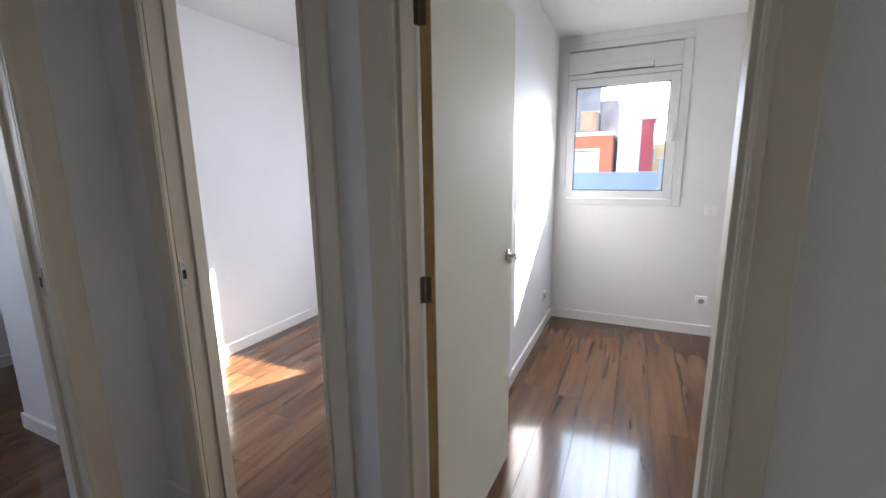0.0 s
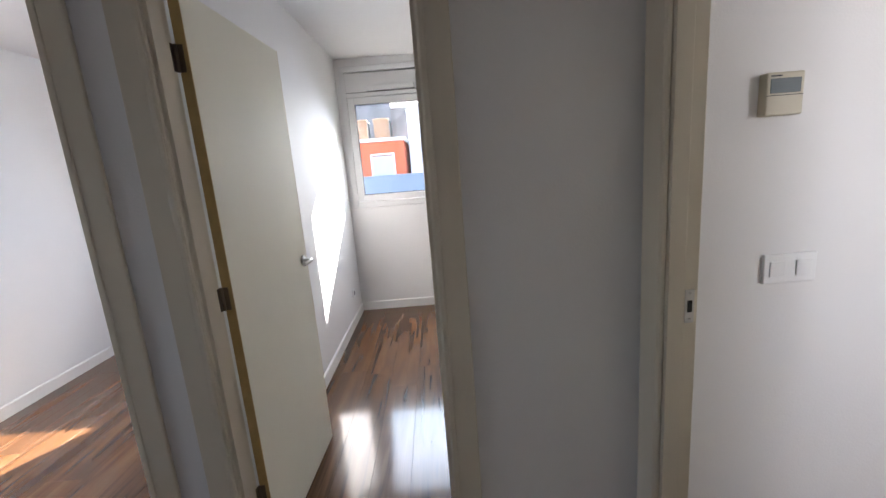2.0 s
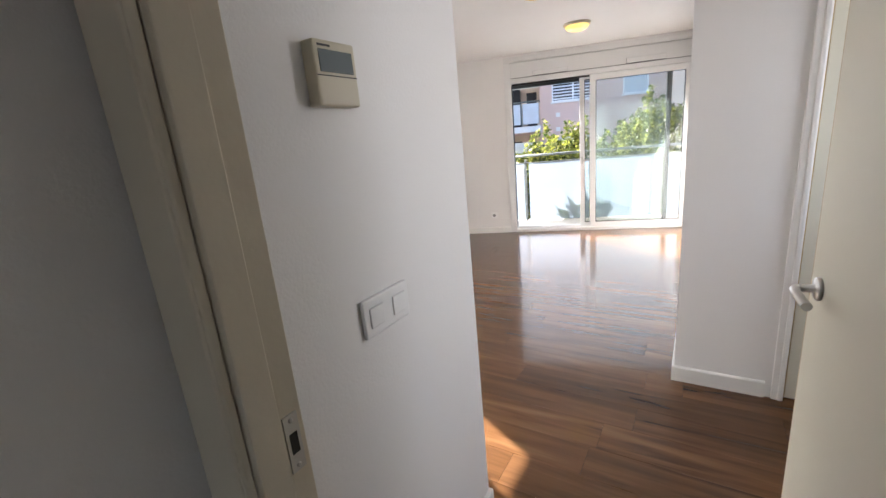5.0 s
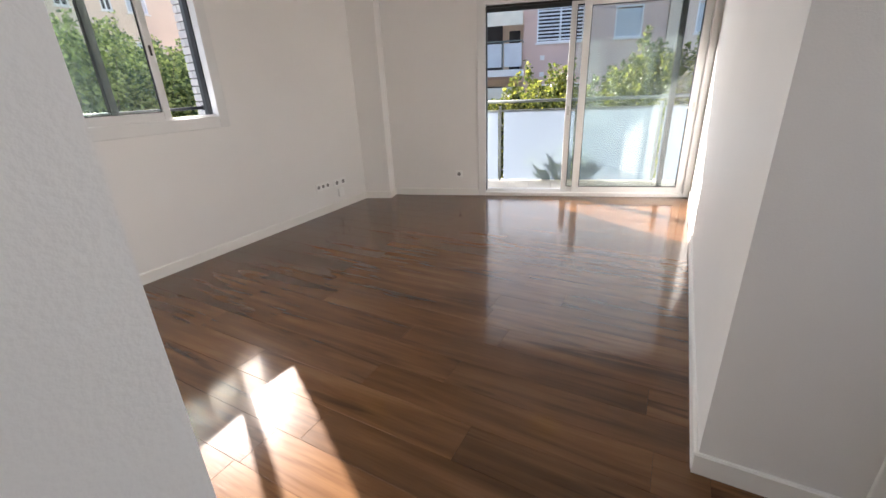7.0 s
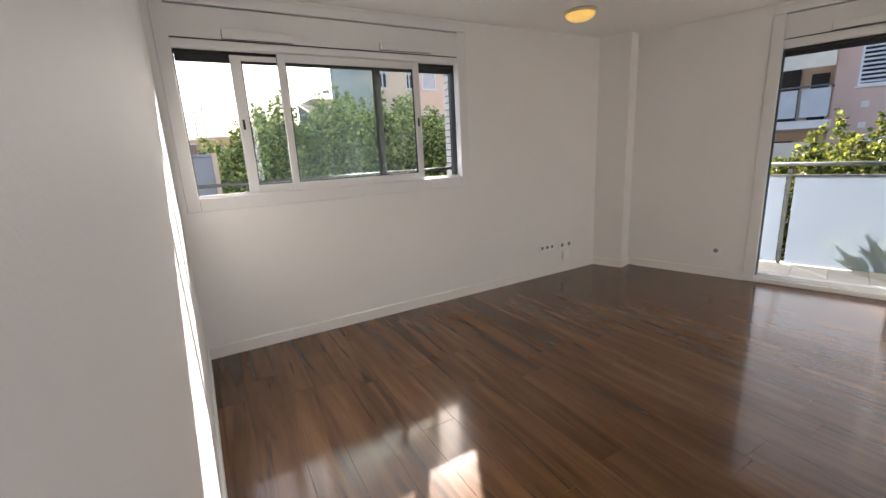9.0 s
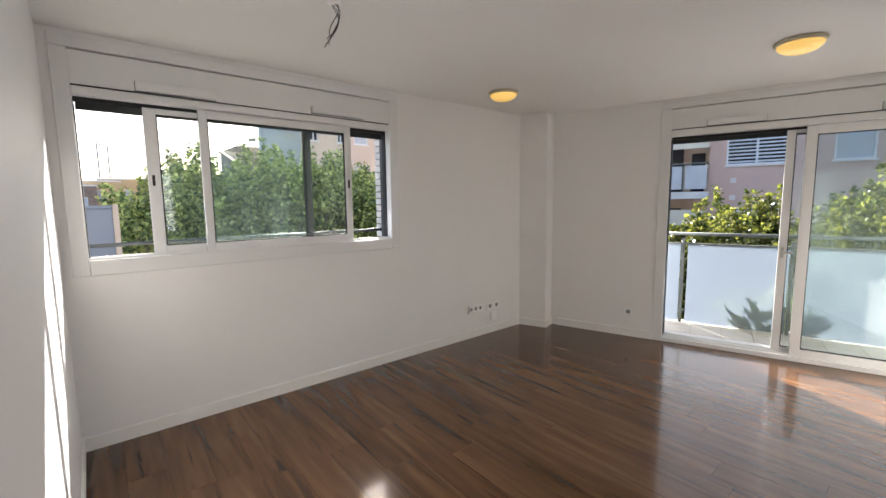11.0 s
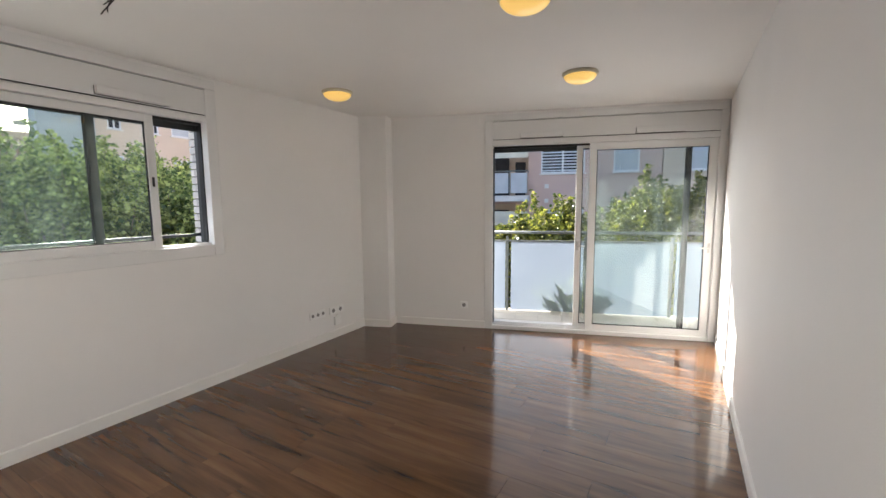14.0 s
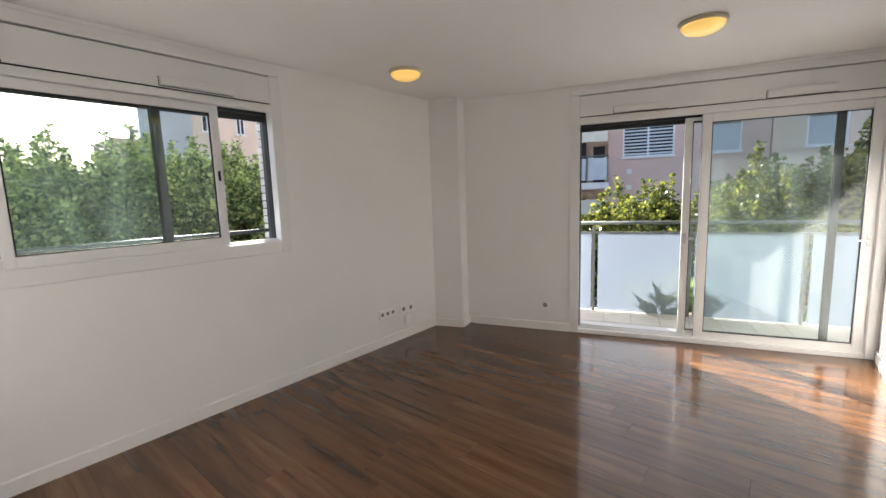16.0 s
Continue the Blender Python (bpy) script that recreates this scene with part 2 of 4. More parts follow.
M_STONE = surface("dark weathered stone wall", (0.22, 0.21, 0.22), 0.95, spread=0.35, scale=1.6, fine=9, bump=0.6)
M_ORANGE = surface("orange-red painted render", (0.62, 0.13, 0.055), 0.85, spread=0.10, scale=0.8, fine=16, bump=0.2)
M_RED = surface("dark red painted render", (0.34, 0.045, 0.06), 0.85, spread=0.10, scale=0.8, fine=16, bump=0.2)
M_TERRA = surface("pale terracotta", (0.52, 0.32, 0.21), 0.85, spread=0.14, scale=3, fine=30, bump=0.2)
M_ROOF = surface("terracotta roof tiles", (0.25, 0.18, 0.14), 0.9, spread=0.25, scale=2.5, fine=20, bump=0.5)
M_OCHRE = surface("ochre facade render", (0.55, 0.40, 0.22), 0.9, spread=0.1, scale=0.4, fine=10, bump=0.2)
M_BLUE = surface("pale blue painted metal", (0.22, 0.30, 0.46), 0.6, spread=0.06, scale=1.0, fine=40, bump=0.03)
M_BLUEGREY = surface("blue-grey sheet metal", (0.09, 0.115, 0.165), 0.6, spread=0.08, scale=1.0, fine=40, bump=0.03)
M_SLAT = surface("white painted louvre", (0.74, 0.75, 0.77), 0.5, spread=0.04)
M_SHUTTER = surface("pale grey roller shutter", (0.50, 0.54, 0.58), 0.5, spread=0.05)
M_BEIGESLAT = surface("beige roller shutter", (0.55, 0.51, 0.40), 0.6, spread=0.06)
# paints the shade of unlit rooms; joint and cabinet share the colour
M_DARK = surface("dark paint for shade and dark parts", (0.03, 0.03, 0.035), 0.8, spread=0.2)
M_AWNING = surface("striped canvas awning", (0.70, 0.66, 0.55), 0.9, spread=0.05)
M_BARK = surface("mottled plane bark", (0.22, 0.19, 0.14), 0.9, spread=0.35, scale=6, fine=40, bump=0.5)
# one leaf kind in two tones, brighter northwards, darker eastwards to suit the light
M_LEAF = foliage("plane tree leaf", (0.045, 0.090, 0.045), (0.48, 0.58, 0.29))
M_LEAF2 = foliage("darkened plane tree leaf", (0.020, 0.040, 0.016), (0.25, 0.28, 0.085))
M_ASPHALT = surface("asphalt", (0.05, 0.05, 0.052), 0.9, spread=0.2, scale=0.8, fine=60, bump=0.3)



# ---------- building helpers ----------
def box(bm, x0, x1, y0, y1, z0, z1):
    vs = [bm.verts.new((x, y, z)) for x in (x0, x1) for y in (y0, y1) for z in (z0, z1)]
    for f in ((0, 1, 3, 2), (4, 6, 7, 5), (0, 4, 5, 1), (2, 3, 7, 6), (0, 2, 6, 4), (1, 5, 7, 3)):
        bm.faces.new([vs[i] for i in f])


def rounded(bm, width=0.003, segments=2):
    bmesh.ops.bevel(bm, geom=bm.edges[:], offset=width, segments=segments, affect="EDGES", profile=0.5)


def boxes(*dims, bevel=0.0, segments=2):
    bm = bmesh.new()
    for d in dims:
        box(bm, *d)
    if bevel:
        rounded(bm, bevel, segments)
    return bm


def prism(points, z0, z1):
    bm = bmesh.new()
    lo = [bm.verts.new((x, y, z0)) for x, y in points]
    hi = [bm.verts.new((x, y, z1)) for x, y in points]
    n = len(points)
    for i in range(n):
        bm.faces.new((lo[i], lo[(i + 1) % n], hi[(i + 1) % n], hi[i]))
    bm.faces.new(list(reversed(lo)))
    bm.faces.new(hi)
    bmesh.ops.recalc_face_normals(bm, faces=bm.faces[:])
    return bm


def lathe(profile, steps=28, caps=True):
    """A turned body about z from (radius, height) pairs."""
    bm = bmesh.new()
    rings = []
    for r, z in profile:
        rings.append([bm.verts.new((r * math.cos(2 * math.pi * k / steps), r * math.sin(2 * math.pi * k / steps), z)) for k in range(steps)])
    for a, b in zip(rings, rings[1:]):
        for k in range(steps):
            bm.faces.new((a[k], a[(k + 1) % steps], b[(k + 1) % steps], b[k]))
    if caps:
        bm.faces.new(list(reversed(rings[0])))
        bm.faces.new(rings[-1])
    bmesh.ops.recalc_face_normals(bm, faces=bm.faces[:])
    for f in bm.faces:
        f.smooth = len(f.verts) == 4
    return bm


def tube(path, radius, steps=10):
    """A round bar along a polyline."""
    bm = bmesh.new()
    pts = [Vector(p) for p in path]
    rings = []
    for i, p in enumerate(pts):
        d = (pts[min(i + 1, len(pts) - 1)] - pts[max(i - 1, 0)]).normalized()
        side = d.cross(Vector((0, 0, 1)))
        if side.length < 0.05:
            side = d.cross(Vector((0, 1, 0)))
        side.normalize()
        up = side.cross(d)
        r = radius[i] if isinstance(radius, (list, tuple)) else radius
        rings.append([bm.verts.new(p + r * (math.cos(2 * math.pi * k / steps) * side + math.sin(2 * math.pi * k / steps) * up)) for k in range(steps)])
    for a, b in zip(rings, rings[1:]):
        for k in range(steps):
            f = bm.faces.new((a[k], a[(k + 1) % steps], b[(k + 1) % steps], b[k]))
            f.smooth = True
    bm.faces.new(list(reversed(rings[0])))
    bm.faces.new(rings[-1])
    bmesh.ops.recalc_face_normals(bm, faces=bm.faces[:])
    return bm


def part(name, bm, mat, parent=None, label="", at=None):
    me = bpy.data.meshes.new(name)
    bm.to_mesh(me)
    bm.free()
    me.materials.append(mat)
    ob = new(name, me)
    if parent is not None:
        ob.parent = parent
    if at is not None:
        ob.matrix_basis = at
    if label:
        ob["label"] = label
    return ob


def thing(name, m, label, category, group="", kind=""):
    ob = new(name)
    ob.empty_display_size = 0.1
    ob.matrix_basis = m
    return tagged(ob, label, category, group, kind)


def structure(name, bm, mat, label, category, at=None):
    return tagged(part(name, bm, mat, None, "", at), label, category, "", "structure")


# ---------- the plan ----------
H = 2.5                      # ceiling height
Y_N, Y_OUT = 3.96, 4.22      # living room's window wall, inner and outer face
Y_B = 3.81                   # bedrooms' window wall, inner face
X_W = 1.65                   # living room's wall towards the bedroom
Y_S = 0.265                  # living room's wall beside the balcony
X_P = 2.925                  # end of that wall
Y_H, Y_BI = 0.84, 0.95       # hall wall with the bedroom doors: hall face, bedroom face
X_HW = -1.84                 # hall's end wall
EAST = pose(6.312, 2.609, 0, 0, 0, -73.3)   # balcony wall: x along the wall, y outwards


def east(u, v):
    p = EAST @ Vector((u, v, 0))
    return p.x, p.y


def wall(name, label, *dims, mat=None):
    return structure(name, boxes(*dims), mat or M_WALL, label, "wall")


WHITE = "smooth white painted plaster wall"
# window wall, with the three window openings
wall("wall_north", "white painted window wall with a wide sliding window",
     (1.53, 1.655, Y_N, Y_OUT, 0, H), (1.655, 3.965, Y_N, Y_OUT, 0, 1.08), (1.655, 3.965, Y_N, Y_OUT, 2.475, H), (3.965, 5.80, Y_N, Y_OUT, 0, H))
wall("wall_bedroom_north", "white painted bedroom wall round a tilting window",
     (-0.85, -0.70, Y_B, Y_OUT, 0, H), (-0.70, 0.28, Y_B, Y_OUT, 0, 1.08), (-0.70, 0.28, Y_B, Y_OUT, 2.43, H), (0.28, 1.53, Y_B, Y_OUT, 0, H))
wall("wall_bedroom_2_north", "white painted wall of the first bedroom",
     (-3.0, -1.89, Y_B, Y_OUT, 0, H), (-1.89, -0.87, Y_B, Y_OUT, 0, 1.11), (-1.89, -0.87, Y_B, Y_OUT, 2.16, H), (-0.87, -0.85, Y_B, Y_OUT, 0, H))
# balcony wall, slanted
structure("wall_east", boxes((-1.42, -0.02, 0, 0.3, 0, H), (-0.02, 2.43, 0, 0.3, 2.475, H), (2.43, 2.75, 0, 0.3, 0, H)), M_WALL,
          "white painted slanting wall with the balcony door", "wall", EAST)
structure("pillar", prism([(5.69, Y_N), (5.805, 3.655), (5.99, 3.705), (5.93, Y_N)], 0, H), M_WALL, "white painted corner pillar of the living room", "pillar")
wall("wall_south", WHITE + " beside the balcony", (X_P, 7.2, 0.145, Y_S, 0, H))
wall("wall_entry_east", "white painted pier beside a closed door", (X_P, X_P + 0.12, -0.195, 0.145, 0, H), (X_P, X_P + 0.12, -0.975, -0.195, 2.08, H), (X_P, X_P + 0.12, -1.2, -0.975, 0, H))
structure("wall_west", prism([(1.53, Y_BI), (1.682, Y_BI), (1.612, Y_N), (1.53, Y_N)], 0, H), M_WALL, WHITE + " of the living room", "wall")
wall("wall_partition", "white painted partition with the thermostat and switches", (0.785, 1.685, Y_H + 0.001, Y_BI, 0, H))
wall("wall_bedroom_west", WHITE + " between the bedrooms", (-0.85, -0.736, Y_BI, Y_B, 0, H))
wall("wall_bedroom_2_west", WHITE + " of the first bedroom", (-3.0, -2.88, Y_BI, Y_B, 0, H))
wall("wall_hall_north", "white hall wall with two bedroom doorways",
     (-3.13, -1.60, Y_H, Y_BI, 0, H), (-1.60, -0.89, Y_H, Y_BI, 2.06, H), (-0.89, -0.647, Y_H, Y_BI, 0, H), (-0.647, 0.137, Y_H, Y_BI, 2.06, H), (0.137, 0.785, Y_H, Y_BI, 0, H))
wall("wall_hall_east", "white hall wall round an open doorway", (0.766, 0.858, 0.745, Y_H, 0, H), (0.766, 0.858, -0.145, 0.745, 2.06, H), (0.766, 0.858, -1.2, -0.145, 0, H))
wall("wall_hall_west", "white hall end wall with a doorway", (X_HW - 0.12, X_HW, 0.59, Y_H, 0, H), (X_HW - 0.12, X_HW, -0.13, 0.59, 2.06, H), (X_HW - 0.12, X_HW, -1.2, -0.13, 0, H))
wall("wall_hall_south", WHITE + " of the hall", (-4.4, 2.15, -1.32, -1.2, 0, H), (2.15, 2.85, -1.32, -1.2, 0, 1.05), (2.15, 2.85, -1.32, -1.2, 2.08, H), (2.85, 3.05, -1.32, -1.2, 0, H))
wall("wall_far_room", WHITE + " of the room past the hall", (-4.4, -4.28, -1.2, -0.85, 0, H), (-4.4, -4.28, -0.85, 0.25, 0, 1.0), (-4.4, -4.28, -0.85, 0.25, 2.1, H), (-4.4, -4.28, 0.25, 2.4, 0, H), (-4.28, -3.13, 2.28, 2.4, 0, H), (-3.13, -3.0, Y_BI, 2.4, 0, H))
structure("ceiling", prism([(-4.4, -1.32), (3.05, -1.32), (3.05, 0.145), (7.25, 0.145), east(2.75, 0.3), east(-1.75, 0.3), (-4.4, Y_OUT)], H, H + 0.2), M_CEIL,
          "smooth white painted ceiling", "ceiling")
structure("subfloor", prism([(-4.4, -1.32), (3.05, -1.32), (3.05, 0.145), (7.25, 0.145), east(2.75, 0.3), east(-1.75, 0.3), (-4.4, Y_OUT)], -0.3, -0.008), M_GROUT,
          "concrete slab under the laminate", "floor")


# ---------- baseboards ----------
def baseboard(p, q, side=1, h=0.088, d=0.014):
    """White skirting from p to q; the room lies to the left of the way for side 1."""
    a, b = Vector((*p, 0)), Vector((*q, 0))
    w = (b - a).normalized()
    n = Vector((-w.y, w.x, 0)) * side
    bm = bmesh.new()
    prof = [(0, 0), (d, 0), (d, h - 0.006), (d - 0.006, h), (0, h)]
    ends = []
    for o in (a, b):
        ends.append([bm.verts.new(o + n * s + Vector((0, 0, z))) for s, z in prof])
    k = len(prof)
    for i in range(k):
        bm.faces.new((ends[0][i], ends[0][(i + 1) % k], ends[1][(i + 1) % k], ends[1][i]))
    bm.faces.new(ends[0])
    bm.faces.new(list(reversed(ends[1])))
    bmesh.ops.recalc_face_normals(bm, faces=bm.faces[:])
    return structure("baseboard", bm, M_TRIM, "low white skirting board along the wall", "baseboard")


for p, q, s in [((1.615, Y_N), (5.69, Y_N), -1), ((5.69, Y_N), (5.80, 3.65), -1), ((5.80, 3.65), (5.985, 3.70), -1), (east(-1.06, 0), east(-0.02, 0), -1),
                ((X_P, Y_S), (6.99, Y_S), 1), ((X_P, -0.143), (X_P, Y_S + 0.012), 1), ((1.685, Y_H - 0.012), (1.612, Y_N), -1), ((0.875, Y_H), (1.685, Y_H), -1),
                ((-0.736, Y_BI), (-0.736, Y_B), -1), ((-0.736, Y_B), (1.53, Y_B), -1), ((1.53, Y_BI), (1.53, Y_B), 1),
                ((-2.88, Y_BI), (-2.88, Y_B), -1), ((-2.88, Y_B), (-0.85, Y_B), -1), ((-3.13, Y_H), (X_HW - 0.12, Y_H), -1),
                ((-3.13, Y_H - 0.012), (-3.13, 2.28), 1), ((-4.28, -1.2), (-4.28, 2.28), -1), ((-4.28, 2.28), (-3.13, 2.28), -1),
                ((0.21, Y_H), (0.745, Y_H), -1), ((X_HW, Y_H), (-1.68, Y_H), -1)]:
    baseboard(p, q, s)


# ---------- window parts ----------
def rect_frame(x0, x1, z0, z1, w, y0, y1, bottom=None, bevel=0.003):
    """Four bars round an opening."""
    b = w if bottom is None else bottom
    return boxes((x0, x0 + w, y0, y1, z0, z1), (x1 - w, x1, y0, y1, z0, z1), (x0 + w, x1 - w, y0, y1, z1 - w, z1), (x0 + w, x1 - w, y0, y1, z0, z0 + b), bevel=bevel, segments=1)


def sash(parent, x0, x1, z0, z1, w, y0, y1, pane_mat=None, dark_stile=False, bottom=None, left=None):
    """A sliding leaf: white inside, dark outside, gasket and pane."""
    b = w if bottom is None else bottom
    lw = w if left is None else left
    mid = y0 + (y1 - y0) * 0.62
    bars = [(x0, x0 + lw), (x1 - w, x1)]
    shown = bars if not dark_stile else bars[:1]
    s = part("sash", boxes(*[(p, q, y0, mid, z0, z1) for p, q in shown], (x0 + lw, x1 - w, y0, mid, z1 - w, z1), (x0 + lw, x1 - w, y0, mid, z0, z0 + b), bevel=0.004), M_ALU, parent, "white aluminium sliding leaf")
    part("outer_frame", boxes(*[(p, q, mid, y1, z0, z1) for p, q in bars], (x0 + lw, x1 - w, mid, y1, z1 - w, z1), (x0 + lw, x1 - w, mid, y1, z0, z0 + b), bevel=0.003), M_DARKALU, s, "dark outer face of the leaf")
    if dark_stile:
        part("meeting_stile", boxes((x1 - w, x1, y0, mid, z0, z1), bevel=0.003), M_DARKALU, s, "dark meeting stile")
    g = 0.008
    part("gasket", rect_frame(x0 + lw, x1 - w, z0 + b, z1 - w, g, y0 + 0.012, y0 + 0.022, bevel=0), M_RUBBER, s, "black glazing gasket")
    pane = part("pane", boxes((x0 + lw + 0.002, x1 - w - 0.002, mid - 0.006, mid - 0.001, z0 + b + 0.002, z1 - w - 0.002)), pane_mat or M_GLASS, s, "dusty clear glass pane")
    pane.visible_shadow = False
    return s


def vent(parent, x0, x1, z0, z1):
    v = part("vent", boxes((x0, x1, -0.045, -0.006, z0, z1), bevel=0.004), M_ALU, parent, "slim white air vent")
    # larger dark block behind the vent stands in for the shade under it
    part("shade_rim", boxes((x0 - 0.003, x1 + 0.003, -0.008, 0.0, z0 - 0.004, z1 + 0.001)), M_RUBBER, v, "dark gap line behind the vent, put in for its shade")
    return v


def shutter_box(parent, x0, x1, z0, z1):
    """The roller shutter's lid with the dark joint round it."""
    b = part("shutter_box", boxes((x0 - 0.0025, x1 + 0.0025, -0.001, 0.02, z0 - 0.0025, z1 + 0.0025)), M_RUBBER, parent, "dark joint round the shutter box lid")
    part("lid", boxes((x0, x1, -0.006, 0.015, z0, z1), bevel=0.002), M_ALU, b, "white roller shutter box lid")
    return b


def latch(parent, x, z, y):
    return part("latch", boxes((x - 0.008, x + 0.008, y - 0.004, y + 0.004, z - 0.035, z + 0.035), bevel=0.003), M_BLACK, parent, "small black finger latch")


# wide sliding window of the living room
win = thing("window_1", pose(1.655, Y_N, 0), "wide white aluminium sliding window, its leaves slid to the middle", "window", kind="structure")
part("window_frame", boxes((0, 2.31, -0.012, 0.03, 2.405, 2.475), (0, 0.082, -0.012, 0.12, 1.08, 2.405), (2.222, 2.31, -0.012, 0.12, 1.08, 2.405), (0.082, 2.222, -0.012, 0.12, 1.08, 1.175),
                           (0.082, 2.222, -0.012, 0.12, 2.148, 2.195), bevel=0.006), M_ALU, win, "white aluminium window frame")
part("box_back", boxes((0.082, 2.222, 0.02, 0.10, 2.195, 2.405)), M_ALU, win)
shutter_box(win, 0.045, 2.275, 2.205, 2.395)
vent(win, 0.385, 0.83, 2.21, 2.265)
vent(win, 1.505, 1.95, 2.215, 2.265)
part("shutter_slat", boxes((0.09, 2.215, 0.125, 0.145, 2.085, 2.16), bevel=0.004), M_DARKALU, win, "dark bottom slat of the rolled-up shutter")
part("guide", boxes((0.06, 0.085, 0.12, 0.16, 1.12, 2.15)), M_DARKALU, win, "dark shutter guide")
part("guide", boxes((2.214, 2.24, 0.12, 0.16, 1.12, 2.15)), M_DARKALU, win, "dark shutter guide")
part("window_sill", boxes((-0.02, 2.33, 0.12, 0.34, 1.05, 1.115), bevel=0.006), M_STUCCO, win, "pale exterior sill")
part("channel", boxes((2.214, 2.2225, 0.066, 0.118, 1.18, 2.148), (0.084, 2.210, 0.062, 0.118, 2.128, 2.1485), (0.0815, 0.088, 0.03, 0.118, 1.18, 2.128)), M_RUBBER, win, "black sliding channel")
part("track", boxes((0.082, 2.222, 0.02, 0.025, 1.175, 1.188), (0.082, 2.222, 0.062, 0.068, 1.175, 1.188), (0.082, 2.222, 0.10, 0.105, 1.175, 1.188)), M_ALU, win)
outer = sash(win, 0.415, 1.515, 1.18, 2.145, 0.052, 0.068, 0.105, dark_stile=True, left=0.07)
inner = sash(win, 0.72, 1.85, 1.18, 2.145, 0.055, 0.022, 0.06, left=0.052)
latch(outer, 0.445, 1.665, 0.066)
latch(inner, 1.82, 1.665, 0.02)
rail_n = thing("window_rail", pose(1.655, Y_OUT + 0.06, 1.24), "thin dark safety bar outside the window", "railing")
part("bar", tube([(-0.02, 0, 0), (2.33, 0, 0)], 0.014), M_DARKALU, rail_n)
for x in (0.0, 2.31):
    part("bracket", boxes((x - 0.01, x + 0.01, -0.08, 0.01, -0.02, 0.02)), M_DARKALU, rail_n)

# bedroom window
w2 = thing("window_2", pose(-0.70, Y_B, 0), "white aluminium casement window with a shutter box above", "window", kind="structure")
part("window_frame", boxes((0, 0.98, -0.012, 0.03, 2.375, 2.43), (0, 0.055, -0.012, 0.10, 1.08, 2.375), (0.91, 0.98, -0.012, 0.10, 1.08, 2.375), (0.055, 0.91, -0.012, 0.10, 1.08, 1.14),
                           (0.055, 0.91, -0.012, 0.10, 2.145, 2.185), bevel=0.005), M_ALU, w2, "white aluminium window frame")
part("box_back", boxes((0.055, 0.91, 0.02, 0.10, 2.185, 2.375)), M_ALU, w2)
shutter_box(w2, 0.04, 0.93, 2.19, 2.365)
vent(w2, 0.26, 0.71, 2.195, 2.24)
s2 = sash(w2, 0.06, 0.905, 1.145, 2.14, 0.063, -0.02, 0.05)
part("handle", boxes((0.865, 0.885, -0.05, -0.02, 1.60, 1.63), (0.865, 0.883, -0.062, -0.048, 1.60, 1.74), bevel=0.004), M_PLASTIC, s2, "white window handle")
part("hinge", boxes((0.045, 0.06, -0.03, -0.012, 1.16, 1.22), bevel=0.003), M_PLASTIC, s2, "white window hinge")
part("shutter_slat", boxes((0.06, 0.905, 0.12, 0.14, 2.10, 2.17), bevel=0.004), M_DARKALU, w2, "dark bottom slat of the rolled-up shutter")
part("guide", boxes((0.865, 0.98, 0.24, 0.30, 1.11, 2.43)), M_ALU, w2, "white shutter guide")
part("guide", boxes((0, 0.06, 0.24, 0.30, 1.11, 2.43)), M_ALU, w2, "white shutter guide")
part("window_sill", boxes((-0.02, 1.0, 0.10, 0.46, 1.05, 1.11), bevel=0.006), M_STUCCO, w2, "pale exterior sill")
# first bedroom's window, only its light is seen
w3 = thing("window_3", pose(-1.89, Y_B, 0), "white aluminium window of the first bedroom", "window", kind="structure")
part("window_frame", rect_frame(0, 1.02, 1.11, 2.16, 0.05, -0.012, 0.10, bevel=0.004), M_ALU, w3, "white aluminium window frame")

w4 = thing("window_4", pose(-4.28, -0.85, 0, 0, 0, 90), "white aluminium window of the room past the hall", "window", kind="structure")
part("window_frame", rect_frame(0, 1.10, 1.0, 2.1, 0.06, -0.012, 0.10, bevel=0.004), M_ALU, w4, "white aluminium window frame")

# unseen window, made up to hold the lamp that brightens hall and entrance
w5 = thing("window_5", pose(2.15, -1.2, 0, 0, 0, 180) @ pose(-0.70, 0, 0), "unseen window frame added round the entrance fill lamp", "window", kind="structure")
part("window_frame", rect_frame(0, 0.70, 1.05, 2.08, 0.05, -0.004, 0.10, bevel=0.004), M_ALU, w5, "white aluminium window frame")

# sliding balcony door
bd = thing("door_balcony", EAST.copy(), "white aluminium sliding balcony door, standing half open", "balcony door", kind="structure")
part("door_frame", boxes((-0.02, 2.43, -0.012, 0.03, 2.405, 2.475), (-0.02, 0.075, -0.012, 0.13, 0, 2.405), (2.365, 2.43, -0.012, 0.13, 0, 2.405), (0.075, 2.365, -0.012, 0.13, 0, 0.045),
                         (0.075, 2.365, -0.012, 0.13, 2.13, 2.19), bevel=0.005), M_ALU, bd, "white aluminium door frame")
part("box_back", boxes((0.075, 2.365, 0.02, 0.12, 2.19, 2.405)), M_ALU, bd)
shutter_box(bd, 0.035, 2.40, 2.20, 2.395)
vent(bd, 0.38, 0.835, 2.205, 2.26)
vent(bd, 1.575, 2.04, 2.205, 2.265)
part("shutter_slat", boxes((0.08, 2.36, 0.135, 0.155, 2.07, 2.14), bevel=0.004), M_DARKALU, bd, "dark bottom slat of the rolled-up shutter")
part("guide", boxes((0.06, 0.08, 0.13, 0.17, 0.02, 2.13)), M_DARKALU, bd, "dark shutter guide")
part("guide", boxes((2.36, 2.385, 0.13, 0.17, 0.02, 2.13)), M_DARKALU, bd, "dark shutter guide")
